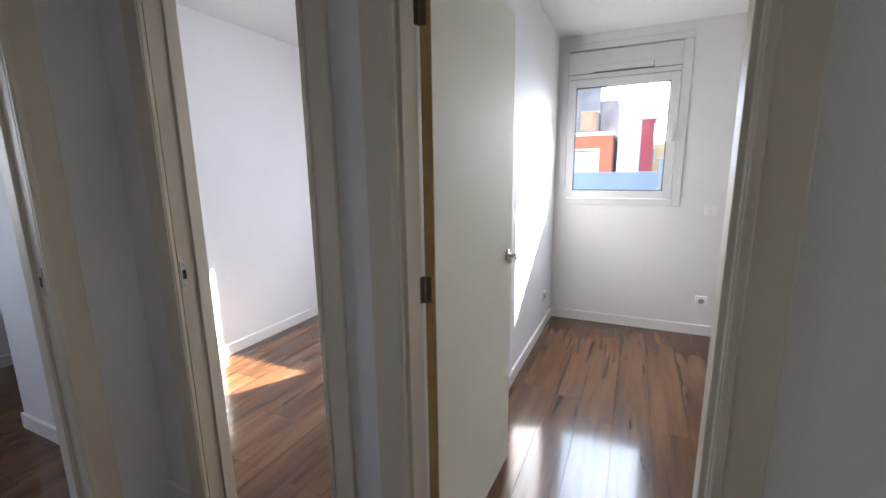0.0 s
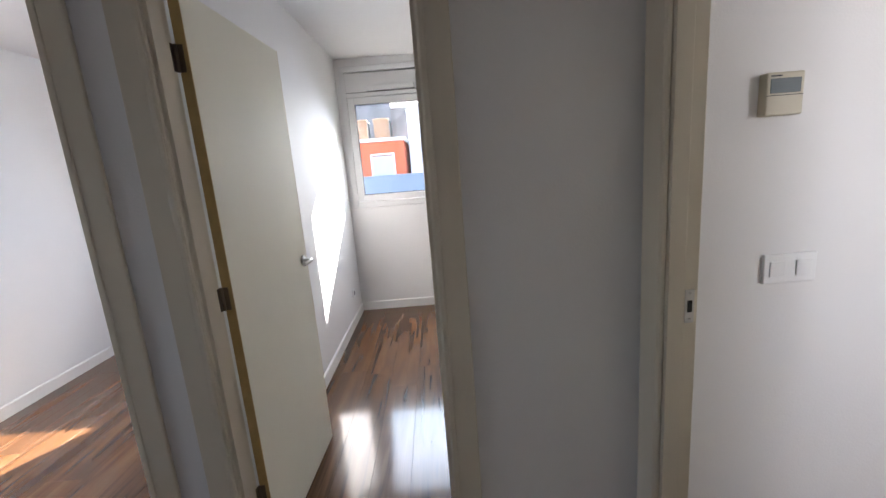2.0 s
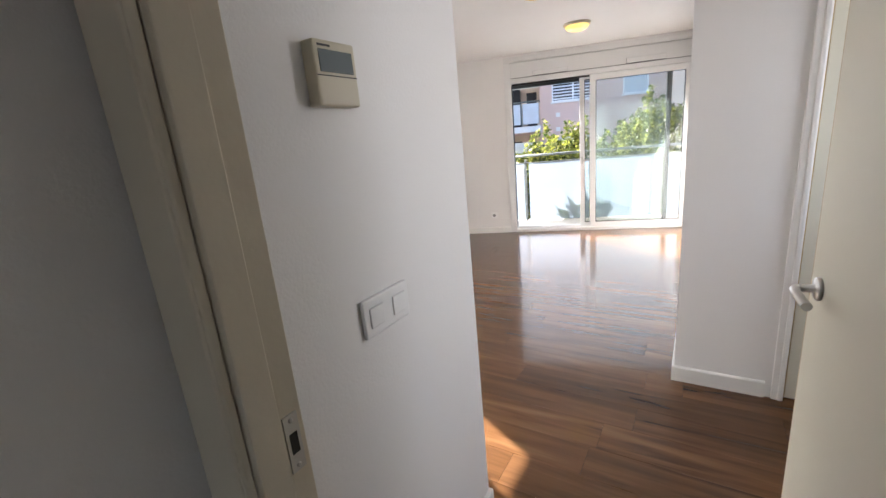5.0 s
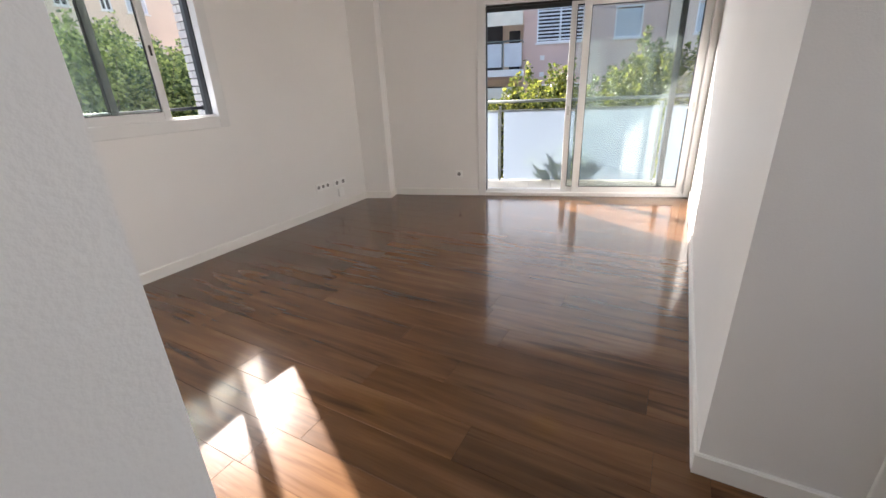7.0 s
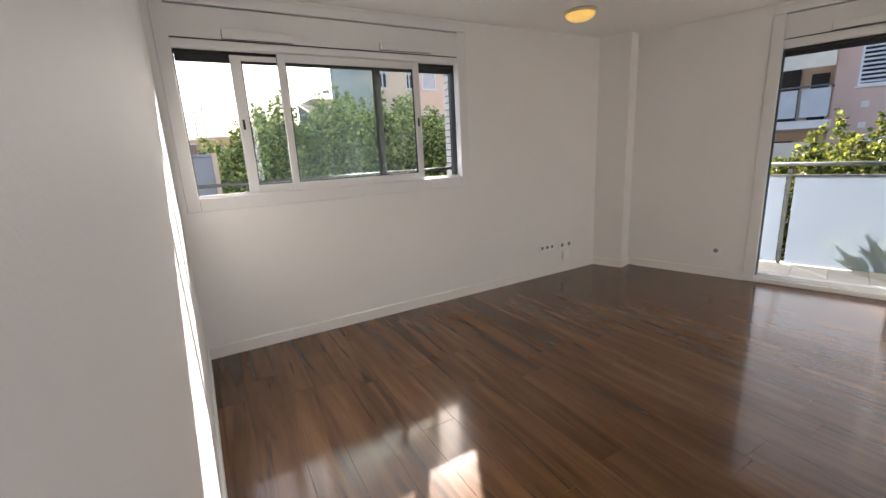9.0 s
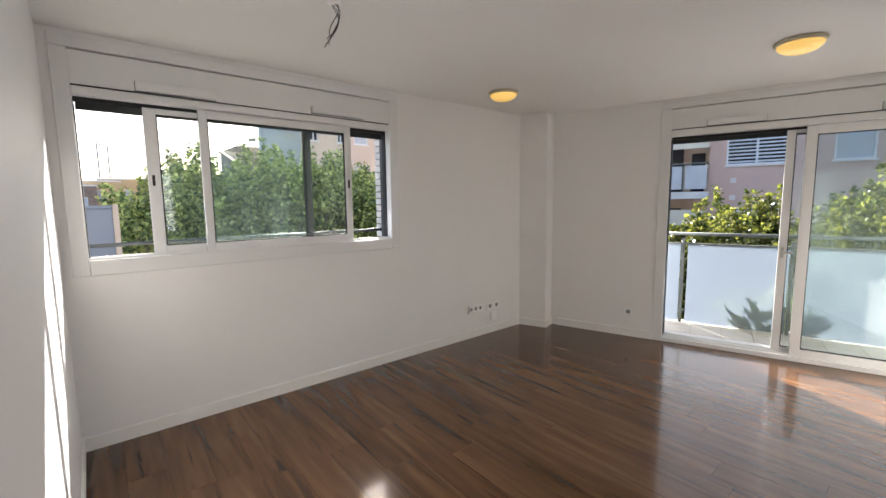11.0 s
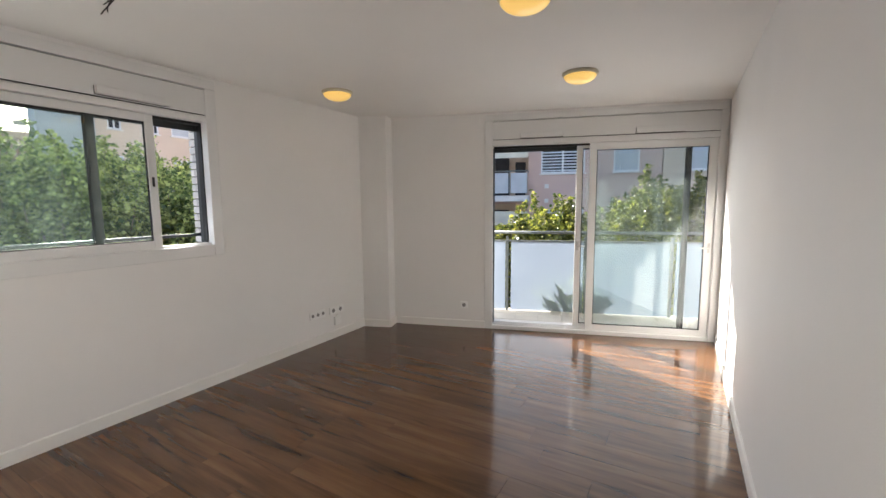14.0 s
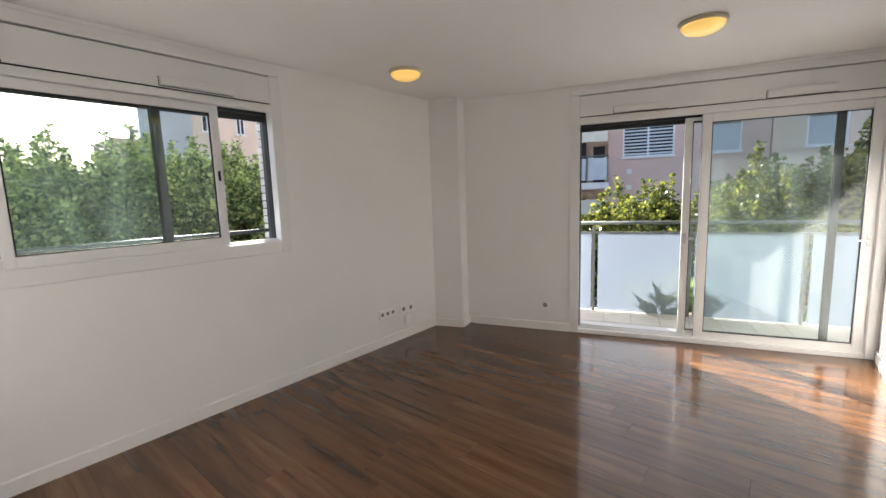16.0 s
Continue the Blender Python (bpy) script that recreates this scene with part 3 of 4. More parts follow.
part("threshold", boxes((0.02, 2.38, 0.13, 0.32, -0.02, 0.03), bevel=0.006), M_STUCCO, bd, "pale stone threshold")
part("channel", boxes((2.354, 2.3655, 0.066, 0.128, 0.05, 2.13), (0.078, 2.354, 0.068, 0.128, 2.108, 2.1305), (0.0745, 0.081, 0.03, 0.128, 0.05, 2.108)), M_RUBBER, bd, "black sliding channel")
part("track", boxes((0.075, 2.365, 0.02, 0.025, 0.045, 0.06), (0.075, 2.365, 0.068, 0.073, 0.045, 0.06), (0.075, 2.365, 0.115, 0.12, 0.045, 0.06)), M_ALU, bd)
so = sash(bd, 0.995, 2.145, 0.05, 2.128, 0.05, 0.072, 0.115, M_GLASS_TINTED, dark_stile=True, left=0.062)
si = sash(bd, 1.125, 2.365, 0.05, 2.128, 0.075, 0.024, 0.066, M_GLASS_TINTED, left=0.075, bottom=0.06)


def pull(parent, u, z, y, out):
    h = part("pull_handle", boxes((u - 0.012, u + 0.012, y - 0.006, y, z - 0.05, z + 0.05), (u - 0.008, u + 0.075 * out, y - 0.035, y - 0.022, z - 0.009, z + 0.009), (u - 0.008, u + 0.008, y - 0.03, y, z - 0.009, z + 0.009), bevel=0.003), M_STEEL, parent, "small steel pull handle")
    return h


pull(so, 1.025, 1.0, 0.07, 1)
pull(si, 2.33, 1.0, 0.022, -1)


# ---------- doors ----------
def casing(parent, x0, x1, z1, y, out, w=0.095, d=0.016, name="casing", mat=None):
    """Flat cream architrave with a raised inner bead round an opening, on the wall face y."""
    a, b = (y, y + d * out) if out > 0 else (y - d, y)
    e, f = (y, y + (d + 0.004) * out) if out > 0 else (y - d - 0.004, y)
    made = []
    for p, q, r, t in ((x0 - w, x0, x0 - 0.024, x0 - 0.004), (x1, x1 + w, x1 + 0.004, x1 + 0.024)):
        made.append(part(name, boxes((p, q, a, b, 0, z1 + w), (r, t, e, f, 0, z1 + 0.004), bevel=0.004), mat or M_CASE, parent, "cream laminate architrave" if mat is None else "white architrave"))
    made.append(part(name, boxes((x0, x1, a, b, z1, z1 + w), bevel=0.003), M_CASE, parent, "cream laminate architrave"))
    return made


def lining(parent, x0, x1, z1, y0, y1, stop, t=0.025):
    """Jamb boards inside an opening, with a raised stop from stop[0] to stop[1]."""
    a, b = stop
    part("jamb", boxes((x0 - t, x0, y0, y1, 0, z1), (x0 - 0.004, x0 + 0.012, a, b, 0, z1), bevel=0.002), M_CASE, parent, "cream door jamb")
    part("jamb", boxes((x1, x1 + t, y0, y1, 0, z1), (x1 - 0.012, x1 + 0.004, a, b, 0, z1), bevel=0.002), M_CASE, parent, "cream door jamb")
    part("head", boxes((x0 - t, x1 + t, y0, y1, z1, z1 + t), (x0, x1, a, b, z1 - 0.012, z1 + 0.004), bevel=0.002), M_CASE, parent, "cream door head")


def strike(parent, x, y, z, face):
    """Steel strike plate with its dark hole; face +1 or -1 along x."""
    s = part("strike_plate", boxes((min(x, x + 0.003 * face), max(x, x + 0.003 * face), y - 0.013, y + 0.013, z - 0.05, z + 0.05)), M_STEEL, parent, "small steel strike plate")
    part("hole", boxes((min(x, x + 0.004 * face), max(x, x + 0.004 * face), y - 0.007, y + 0.007, z - 0.018, z + 0.018)), M_BLACK, s, "dark latch hole")
    for dz in (-0.04, 0.04):
        part("screw", lathe([(0.004, 0), (0.004, 0.0015), (0.002, 0.002)], 10), M_STEEL, s, at=pose(x + 0.003 * face, y, z + dz, 0, 90 * face, 0))
    return s


def lever(parent, x, z, y, out, way):
    """Round rose and bent lever on a leaf; out: side of the leaf, way: where the grip points along x."""
    rose = part("handle", lathe([(0.026, 0), (0.026, 0.006), (0.022, 0.009), (0.009, 0.010), (0.009, 0.045)], 24), M_STEEL, parent, "brushed steel lever handle", pose(x, y, z, -90 * out, 0, 0))
    part("grip", tube([(0, 0, 0.040), (0.012 * way, 0, 0.046), (0.03 * way, 0, 0.048), (0.115 * way, 0, 0.048)], 0.0095, 12), M_STEEL, rose)
    return rose


def hinge(parent, x, y, z):
    """Butt hinge at a leaf's corner: knuckle, one plate on the leaf's edge, one on the jamb."""
    h = part("hinge", tube([(x, y, z - 0.04), (x, y, z + 0.04)], 0.006, 10), M_HINGE, parent, "dull steel butt hinge")
    part("hinge_plate", boxes((x + 0.004, x + 0.0065, y - 0.020, y - 0.004, z - 0.04, z + 0.04)), M_HINGE, h)
    part("hinge_plate", boxes((x - 0.016, x - 0.004, y + 0.003, y + 0.0055, z - 0.04, z + 0.04)), M_HINGE, h)
    return h


def leaf(parent, width, height, at, edge=M_EDGE, name="leaf"):
    """A flush door leaf from its hinge at the origin along +x, with bare edges."""
    l = part(name, boxes((0.003, width - 0.003, -0.017, 0.017, 0.008, height), bevel=0.0015, segments=1), M_DOOR, parent, "flush cream door leaf", at)
    part("edge_strip", boxes((0, 0.003, -0.0165, 0.0165, 0.008, height)), edge, l, "bare brown leaf edge")
    part("edge_strip", boxes((width - 0.003, width, -0.0165, 0.0165, 0.008, height)), edge, l, "bare brown leaf edge")
    return l


# doorway of the bedroom with the window, its leaf open against the wall
d2 = thing("door_2", pose(0, 0, 0), "cream bedroom door standing open", "door", kind="structure")
casing(d2, -0.622, 0.112, 2.03, Y_H, -1)
lining(d2, -0.622, 0.112, 2.03, Y_H + 0.001, Y_BI + 0.002, (Y_H + 0.004, Y_H + 0.06))
l2 = leaf(d2, 0.72, 2.02, pose(-0.600, 0.958, 0, 0, 0, 87.5))
lever(l2, 0.665, 1.035, -0.017, -1, -1)
lever(l2, 0.665, 1.035, 0.017, 1, -1)
for z in (0.28, 1.055, 1.82):
    hinge(l2, -0.006, 0.016, z)

# first bedroom
d1 = thing("door_1", pose(0, 0, 0), "cream bedroom doorway, its leaf swung out of sight", "door", kind="structure")
casing(d1, -1.575, -0.915, 2.03, Y_H, -1)
lining(d1, -1.575, -0.915, 2.03, Y_H + 0.001, Y_BI + 0.002, (Y_H + 0.062, Y_BI))
strike(d1, -1.575, 0.858, 1.035, 1)
leaf(d1, 0.65, 2.02, pose(-0.935, 0.985, 0, 0, 0, 92))

# doorway between hall and living room, leaf folded back
d3 = thing("door_3", pose(0.825, 0, 0, 0, 0, 90), "cream hall door standing wide open", "door", kind="structure")
casing(d3, -0.12, 0.72, 2.03, 0.059, 1, w=0.112)
lining(d3, -0.12, 0.72, 2.03, -0.036, 0.058, (0.009, 0.057))
strike(d3, 0.72, -0.012, 0.988, -1)
l3 = leaf(d3, 0.83, 2.02, pose(-0.105, -0.055, 0, 0, 0, -86.2))
lever(l3, 0.765, 1.04, 0.017, 1, -1)
lever(l3, 0.765, 1.04, -0.017, -1, -1)
for z in (0.28, 1.055, 1.82):
    hinge(l3, -0.004, 0.01, z)

# hall's end doorway
d4 = thing("door_4", pose(X_HW - 0.06, 0, 0, 0, 0, 90), "cream doorway at the end of the hall", "door", kind="structure")
casing(d4, -0.10, 0.565, 2.03, -0.06, -1)
lining(d4, -0.10, 0.565, 2.03, -0.059, 0.062, (0.0, 0.06))
strike(d4, 0.565, -0.03, 1.05, -1)

# closed door by the entrance
d5 = thing("door_5", pose(X_P + 0.06, 0, 0, 0, 0, 90), "closed cream door beside the pier", "door", kind="structure")
casing(d5, -0.95, -0.22, 2.05, 0.06, 1, w=0.05, mat=M_TRIM)
lining(d5, -0.95, -0.22, 2.05, -0.062, 0.059, (-0.055, -0.02))
leaf(d5, 0.72, 2.03, pose(-0.945, 0.03, 0))


# ---------- fittings ----------
def plate(name, m, w, h, label, category, n=1, kind="rocker"):
    """A wall plate facing -y of its own frame, with n rockers or sockets."""
    t = thing(name, m, label, category)
    part("plate", boxes((-w / 2, w / 2, -0.012, 0, -h / 2, h / 2), bevel=0.004), M_PLASTIC, t)
    step = w / n
    for i in range(n):
        x = -w / 2 + step * (i + 0.5)
        r = min(step, h)
        if kind == "rocker":
            part("rocker", boxes((x - r * 0.30, x + r * 0.30, -0.016, -0.011, -r * 0.30, r * 0.30), bevel=0.003), M_PLASTIC, t)
        else:
            part("socket_well", lathe([(r * 0.27, 0), (r * 0.27, 0.002), (r * 0.24, 0.0025)], 20), M_WELL, t, "round grey socket well", pose(x, -0.0115, 0, 90, 0, 0))
            for dx in (-0.0095, 0.0095):
                part("pin_hole", lathe([(0.0028, 0), (0.0028, 0.001)], 8), M_BLACK, t, at=pose(x + dx, -0.0142, 0, 90, 0, 0))
    return t


plate("light_switch", pose(1.222, Y_H, 1.043), 0.168, 0.095, "white double light switch on the partition", "light switch", 2)
plate("light_switch", pose(0.50, Y_B, 1.047), 0.085, 0.085, "white light switch beside the bedroom window", "light switch")
plate("wall_socket", pose(0.50, Y_B, 0.298), 0.085, 0.085, "white wall socket low on the bedroom wall", "socket", 1, "socket")
plate("wall_socket", pose(-0.736, 3.45, 0.30, 0, 0, 90), 0.085, 0.085, "white wall socket low on the wall", "socket", 1, "socket")
plate("wall_socket", EAST @ pose(-0.265, 0, 0.275), 0.085, 0.085, "white wall socket beside the balcony door", "socket", 1, "socket")
plate("wall_socket", pose(6.45, Y_S, 0.30, 0, 0, 180), 0.085, 0.085, "white wall socket beside the balcony door", "socket", 1, "socket")
plate("socket_row", pose(4.945, Y_N, 0.32), 0.215, 0.085, "white triple socket low on the window wall", "socket", 3, "socket")
plate("aerial_socket", pose(5.224, Y_N, 0.313), 0.215, 0.085, "white aerial and telephone outlet", "socket", 2, "socket")
jb = thing("junction_box", pose(5.222, Y_N, 0.193), "small white telephone junction box under the outlets", "junction box")
part("cover", boxes((-0.045, 0.045, -0.025, 0, -0.05, 0.05), bevel=0.006), M_PLASTIC, jb)
part("cable", tube([(0, -0.006, 0.05), (0.005, -0.008, 0.075), (0.0, -0.006, 0.10)], 0.004, 8), M_PLASTIC, jb)

th = thing("thermostat", pose(1.142, Y_H, 1.567), "aged beige room thermostat with a dark display", "thermostat")
part("body", boxes((-0.054, 0.054, -0.033, 0, -0.059, 0.059), bevel=0.004), M_BEIGE, th)
part("display", boxes((-0.044, 0.044, -0.0345, -0.03, 0.002, 0.042), bevel=0.001), M_LCD, th, "dark grey-green display")
part("flap_line", boxes((-0.052, 0.052, -0.0335, -0.03, -0.005, -0.003)), M_BLACK, th)
part("maker_mark", boxes((-0.044, -0.012, -0.0335, -0.03, 0.047, 0.051)), M_BLACK, th)


def ceiling_lamp(x, y):
    t = thing("ceiling_lamp", pose(x, y, H), "round flush ceiling lamp with a glowing amber glass", "ceiling lamp", "ceiling lamps")
    part("base", lathe([(0.135, 0), (0.137, -0.012), (0.130, -0.022), (0.123, -0.024)], 40), M_BEIGE, t, "pale metal rim")
    prof = [(0.123 * math.cos(a), -0.022 - 0.058 * math.sin(a)) for a in [k * math.pi / 2 / 8 for k in range(8)]] + [(0.004, -0.080)]
    part("shade", lathe(prof, 40), M_AMBER, t, "glowing amber opal glass shade")
    return t


lamp = ceiling_lamp(4.765, 3.388)
copy_thing(lamp, pose(5.36, 1.385, H))
copy_thing(lamp, pose(3.95, 1.352, H))

cable = thing("ceiling_cable", pose(2.80, 2.73, H), "bare dark wires hanging from the ceiling", "cable")
part("cover", lathe([(0.035, 0), (0.035, -0.006), (0.02, -0.012)], 20), M_PLASTIC, cable)
for bend, curl, ln in [(0.030, 0.2, 0.165), (0.042, 0.9, 0.20), (0.024, 1.6, 0.19), (0.036, 2.3, 0.15)]:
    pts = []
    for j in range(19):
        q = j / 18
        side = 0.016 * math.sin(math.pi * q * 1.2) - bend * (q ** 1.6) * 0.8 - 0.012 * math.sin(7.5 * q + curl)
        pts.append((0.77 * side, -0.63 * side + 0.010 * math.sin(6 * q + 2 * curl), -ln * (q - 0.09 * math.sin(5.5 * q))))
    part("wire", tube(pts, 0.0024, 6), M_WIRE, cable)



# ---------- balcony ----------
bal = structure("balcony_floor", boxes((-0.6, 3.0, 0.30, 1.16, -0.28, -0.045)), M_GROUT, "balcony slab laid with beige tiles", "balcony floor", EAST)
tile_bm = boxes((-0.147, 0.147, -0.147, 0.147, -0.01, 0.0), bevel=0.002, segments=1)
tile_me = bpy.data.meshes.new("tile")
tile_bm.to_mesh(tile_me)
tile_bm.free()
tile_me.materials.append(M_TILE)
for i in range(12):
    for j in range(3):
        tl = new("tile", tile_me)
        tl.parent = bal
        tl.location = (-0.45 + 0.3 * i, 0.46 + 0.3 * j - 0.03, -0.037)
# overhead slab and side wall are unseen, added to shade the balcony door
structure("shading_slab_above", boxes((-0.6, 3.0, 0.30, 1.2, 2.60, 2.82)), M_STUCCO, "white rendered slab overhead, added out of view to cast shade", "balcony", EAST)
structure("shading_wing_wall", boxes((-0.75, -0.05, 0.30, 0.50, -6.5, 2.6)), M_STUCCO, "white rendered side wall, added out of view to cast shade", "wall", EAST)
structure("facade", boxes((2.75, 12, 0.0, 0.3, -6.5, 6.0), (-1.6, 2.75, 0.02, 0.3, -6.5, -0.3), (-1.6, 2.75, 0.02, 0.3, 2.7, 6.0)), M_FACADE, "beige rendered outer wall of the house", "wall", EAST)
rail = thing("balcony_railing", EAST @ pose(0, 1.05, -0.037), "balcony railing of grey steel with frosted glass panels", "railing")
for u in (-0.55, 0.165, 1.215, 2.28, 2.95):
    p = part("post", boxes((u - 0.018, u + 0.018, -0.012, 0.012, 0, 1.06), bevel=0.003), M_GREYSTEEL, rail)
    for z in (0.16, 0.48, 0.80):
        part("clamp", boxes((u - 0.030, u + 0.040, -0.020, -0.0125, z - 0.012, z + 0.012), bevel=0.003), M_GREYSTEEL, p)
part("handrail", tube([(-0.6, 0, 1.115), (3.0, 0, 1.115)], 0.021, 14), M_GREYSTEEL, rail, "round grey steel handrail")
part("top_bar", boxes((-0.6, 3.0, -0.02, 0.02, 0.985, 1.005), bevel=0.003), M_GREYSTEEL, rail)
for a, b in ((-0.53, 0.140), (0.218, 1.190), (1.268, 2.255), (2.333, 2.92)):
    g = part("panel", boxes((a, b, -0.006, 0.006, 0.012, 0.985), bevel=0.002), M_FROST, rail, "frosted pale blue glass panel")
# brick pier outside the wide window
pier = structure("brick_pier", boxes((3.992, 5.9, Y_OUT, 4.395, -6.5, 3.4)), M_MORTAR, "white brick pier with recessed grey joints", "pier")
mesh_of = {}
for row in range(34):
    z = 0.62 + row * 0.064
    off = 0 if row % 2 else -0.12
    for k in range(2):
        y0, y1 = max(Y_OUT, Y_OUT + off + k * 0.245), min(4.40, Y_OUT + off + k * 0.245 + 0.235)
        if y1 - y0 < 0.04:
            continue
        key = round(y1 - y0, 3)
        if key not in mesh_of:
            bm = boxes((-0.012, 0.10, -key / 2, key / 2, -0.0265, 0.0265), bevel=0.004, segments=1)
            me = bpy.data.meshes.new("brick")
            bm.to_mesh(me)
            bm.free()
            me.materials.append(M_BRICK)
            mesh_of[key] = me
        ob = new("brick", mesh_of[key])
        ob.parent = pier
        ob.location = (3.99, (y0 + y1) / 2, z)

structure("ground", boxes((-1500, 1500, -1500, 1500, -6.6, -6.5)), M_ASPHALT, "grey asphalt street level reaching the horizon", "ground")
structure("facade_north", boxes((-12, -3.0, Y_B, Y_OUT, -6.5, 6.0), (-3.0, 6.2, Y_B + 0.05, Y_OUT, -6.5, -0.3), (-3.0, 6.2, Y_B + 0.05, Y_OUT, 2.7, 6.0)), M_FACADE, "beige rendered outer wall of the house", "wall")


# ---------- buildings across the streets ----------
def holed(w0, w1, z0, z1, t, holes):
    """A wall slab from y 0 to t with rectangular holes (x0, x1, z0, z1)."""
    xs = sorted({w0, w1, *[h[0] for h in holes], *[h[1] for h in holes]})
    zs = sorted({z0, z1, *[h[2] for h in holes], *[h[3] for h in holes]})
    xs, zs = [x for x in xs if w0 <= x <= w1], [z for z in zs if z0 <= z <= z1]
    bm = bmesh.new()
    for a, b in zip(xs, xs[1:]):
        run = None
        for c, d in zip(zs, zs[1:]):
            solid = not any(h[0] <= (a + b) / 2 <= h[1] and h[2] <= (c + d) / 2 <= h[3] for h in holes)
            if solid:
                run = (run[0], d) if run else (c, d)
            if (not solid or d == zs[-1]) and run:
                box(bm, a, b, 0, t, *run)
                run = None
    return bm


def slatted(parent, x0, x1, z0, z1, y, pitch, mat, name="slat", tilt=35):
    n = max(2, int((z1 - z0) / pitch))
    me = None
    for k in range(n):
        z = z0 + (k + 0.5) * (z1 - z0) / n
        if me is None:
            bm = boxes((-(x1 - x0) / 2, (x1 - x0) / 2, -pitch * 0.42, pitch * 0.42, -0.008, 0.008))
            me = bpy.data.meshes.new(name)
            bm.to_mesh(me)
            bm.free()
            me.materials.append(mat)
        ob = new(name, me)
        ob.parent = parent
        ob.matrix_basis = pose((x0 + x1) / 2, y, z, tilt, 0, 0)


def house_window(house, x0, x1, z0, z1, style):
    """louvre: white slatted shutters; roller: half-lowered shutter; glass: plain panes."""
    w = part("window", rect_frame(x0, x1, z0, z1, 0.06, 0.02, 0.12, bevel=0), M_SLAT, house, "white framed window")
    part("sill", boxes((x0 - 0.06, x1 + 0.06, -0.06, 0.1, z0 - 0.06, z0)), M_STUCCO, w)
    if style == "louvre":
        m = (x0 + x1) / 2
        part("mullion", boxes((m - 0.035, m + 0.035, 0.0, 0.1, z0, z1)), M_SLAT, w)
        part("backing", boxes((x0, x1, 0.16, 0.2, z0, z1)), M_DARK, w, "dark sheet painted as the shaded interior")
        slatted(w, x0 + 0.06, m - 0.035, z0 + 0.06, z1 - 0.06, 0.06, 0.125, M_SLAT)
        slatted(w, m + 0.035, x1 - 0.06, z0 + 0.06, z1 - 0.06, 0.06, 0.125, M_SLAT)
    elif style == "roller":
        part("shutter", boxes(*[(x0 + 0.06, x1 - 0.06, 0.06, 0.085 + 0.006 * (k % 2), z0 + 0.06 + k * 0.05, z0 + 0.056 + (k + 1) * 0.05) for k in range(int((z1 - z0 - 0.12) / 0.05))]), M_SHUTTER, w, "lowered pale roller shutter")
    else:
        part("pane", boxes((x0 + 0.06, x1 - 0.06, 0.08, 0.09, z0 + 0.06, z1 - 0.06)), M_DARK, w, "pane painted dark like the shaded room behind")
        m = (x0 + x1) / 2
        part("mullion", boxes((m - 0.03, m + 0.03, 0.03, 0.09, z0, z1)), M_SLAT, w)
        part("shutter", boxes(*[(x0 + 0.06, x1 - 0.06, 0.05, 0.07, z1 - 0.06 - (k + 1) * 0.05, z1 - 0.064 - k * 0.05) for k in range(int((z1 - z0) * 0.4 / 0.05))]), M_SHUTTER, w, "half-lowered roller shutter")


S = 2.83
apt = thing("apartment_building", EAST @ pose(0, 14, -6.5), "pink-beige rendered apartment building with balconies", "building")
G = 6.5
rows = [-2, -1, 0, 1, 2]
holes, wins = [], []
for k in rows:
    dz = G + k * S
    for x0, x1, z0, z1, st in [(0.59, 2.41, 2.73, 4.0, "louvre"), (3.55, 4.56, 2.74, 3.86, "roller"), (6.42, 7.56, 2.74, 3.86, "roller"), (9.2, 10.3, 2.74, 3.86, "roller"), (12.0, 13.1, 2.74, 3.86, "glass")]:
        holes.append((x0, x1, z0 + dz, z1 + dz))
        wins.append((x0, x1, z0 + dz, z1 + dz, st))
    holes.append((-4.2, 0.05, 1.80 + dz, 4.25 + dz))
part("wall", holed(-4.6, 5.42, 0, 18, 0.3, [h for h in holes if h[1] < 5.4]), M_PINK, apt, "pink-beige facade")
part("wall", holed(5.46, 16, 0, 18, 0.3, [h for h in holes if h[0] > 5.4]), M_SAND, apt, "sand-coloured facade")
part("joint", boxes((5.42, 5.46, 0.1, 0.3, 0, 18)), M_DARK, apt, "dark expansion joint")
part("core", boxes((-4.6, 16, 1.6, 9, 0, 18), (0.05, 16, 0.5, 1.6, 0, 18)), M_SAND, apt)
part("roof", boxes((-4.8, 16.2, -0.2, 9.2, 18, 18.3)), M_ROOF, apt)
for w in wins:
    house_window(apt, *w)
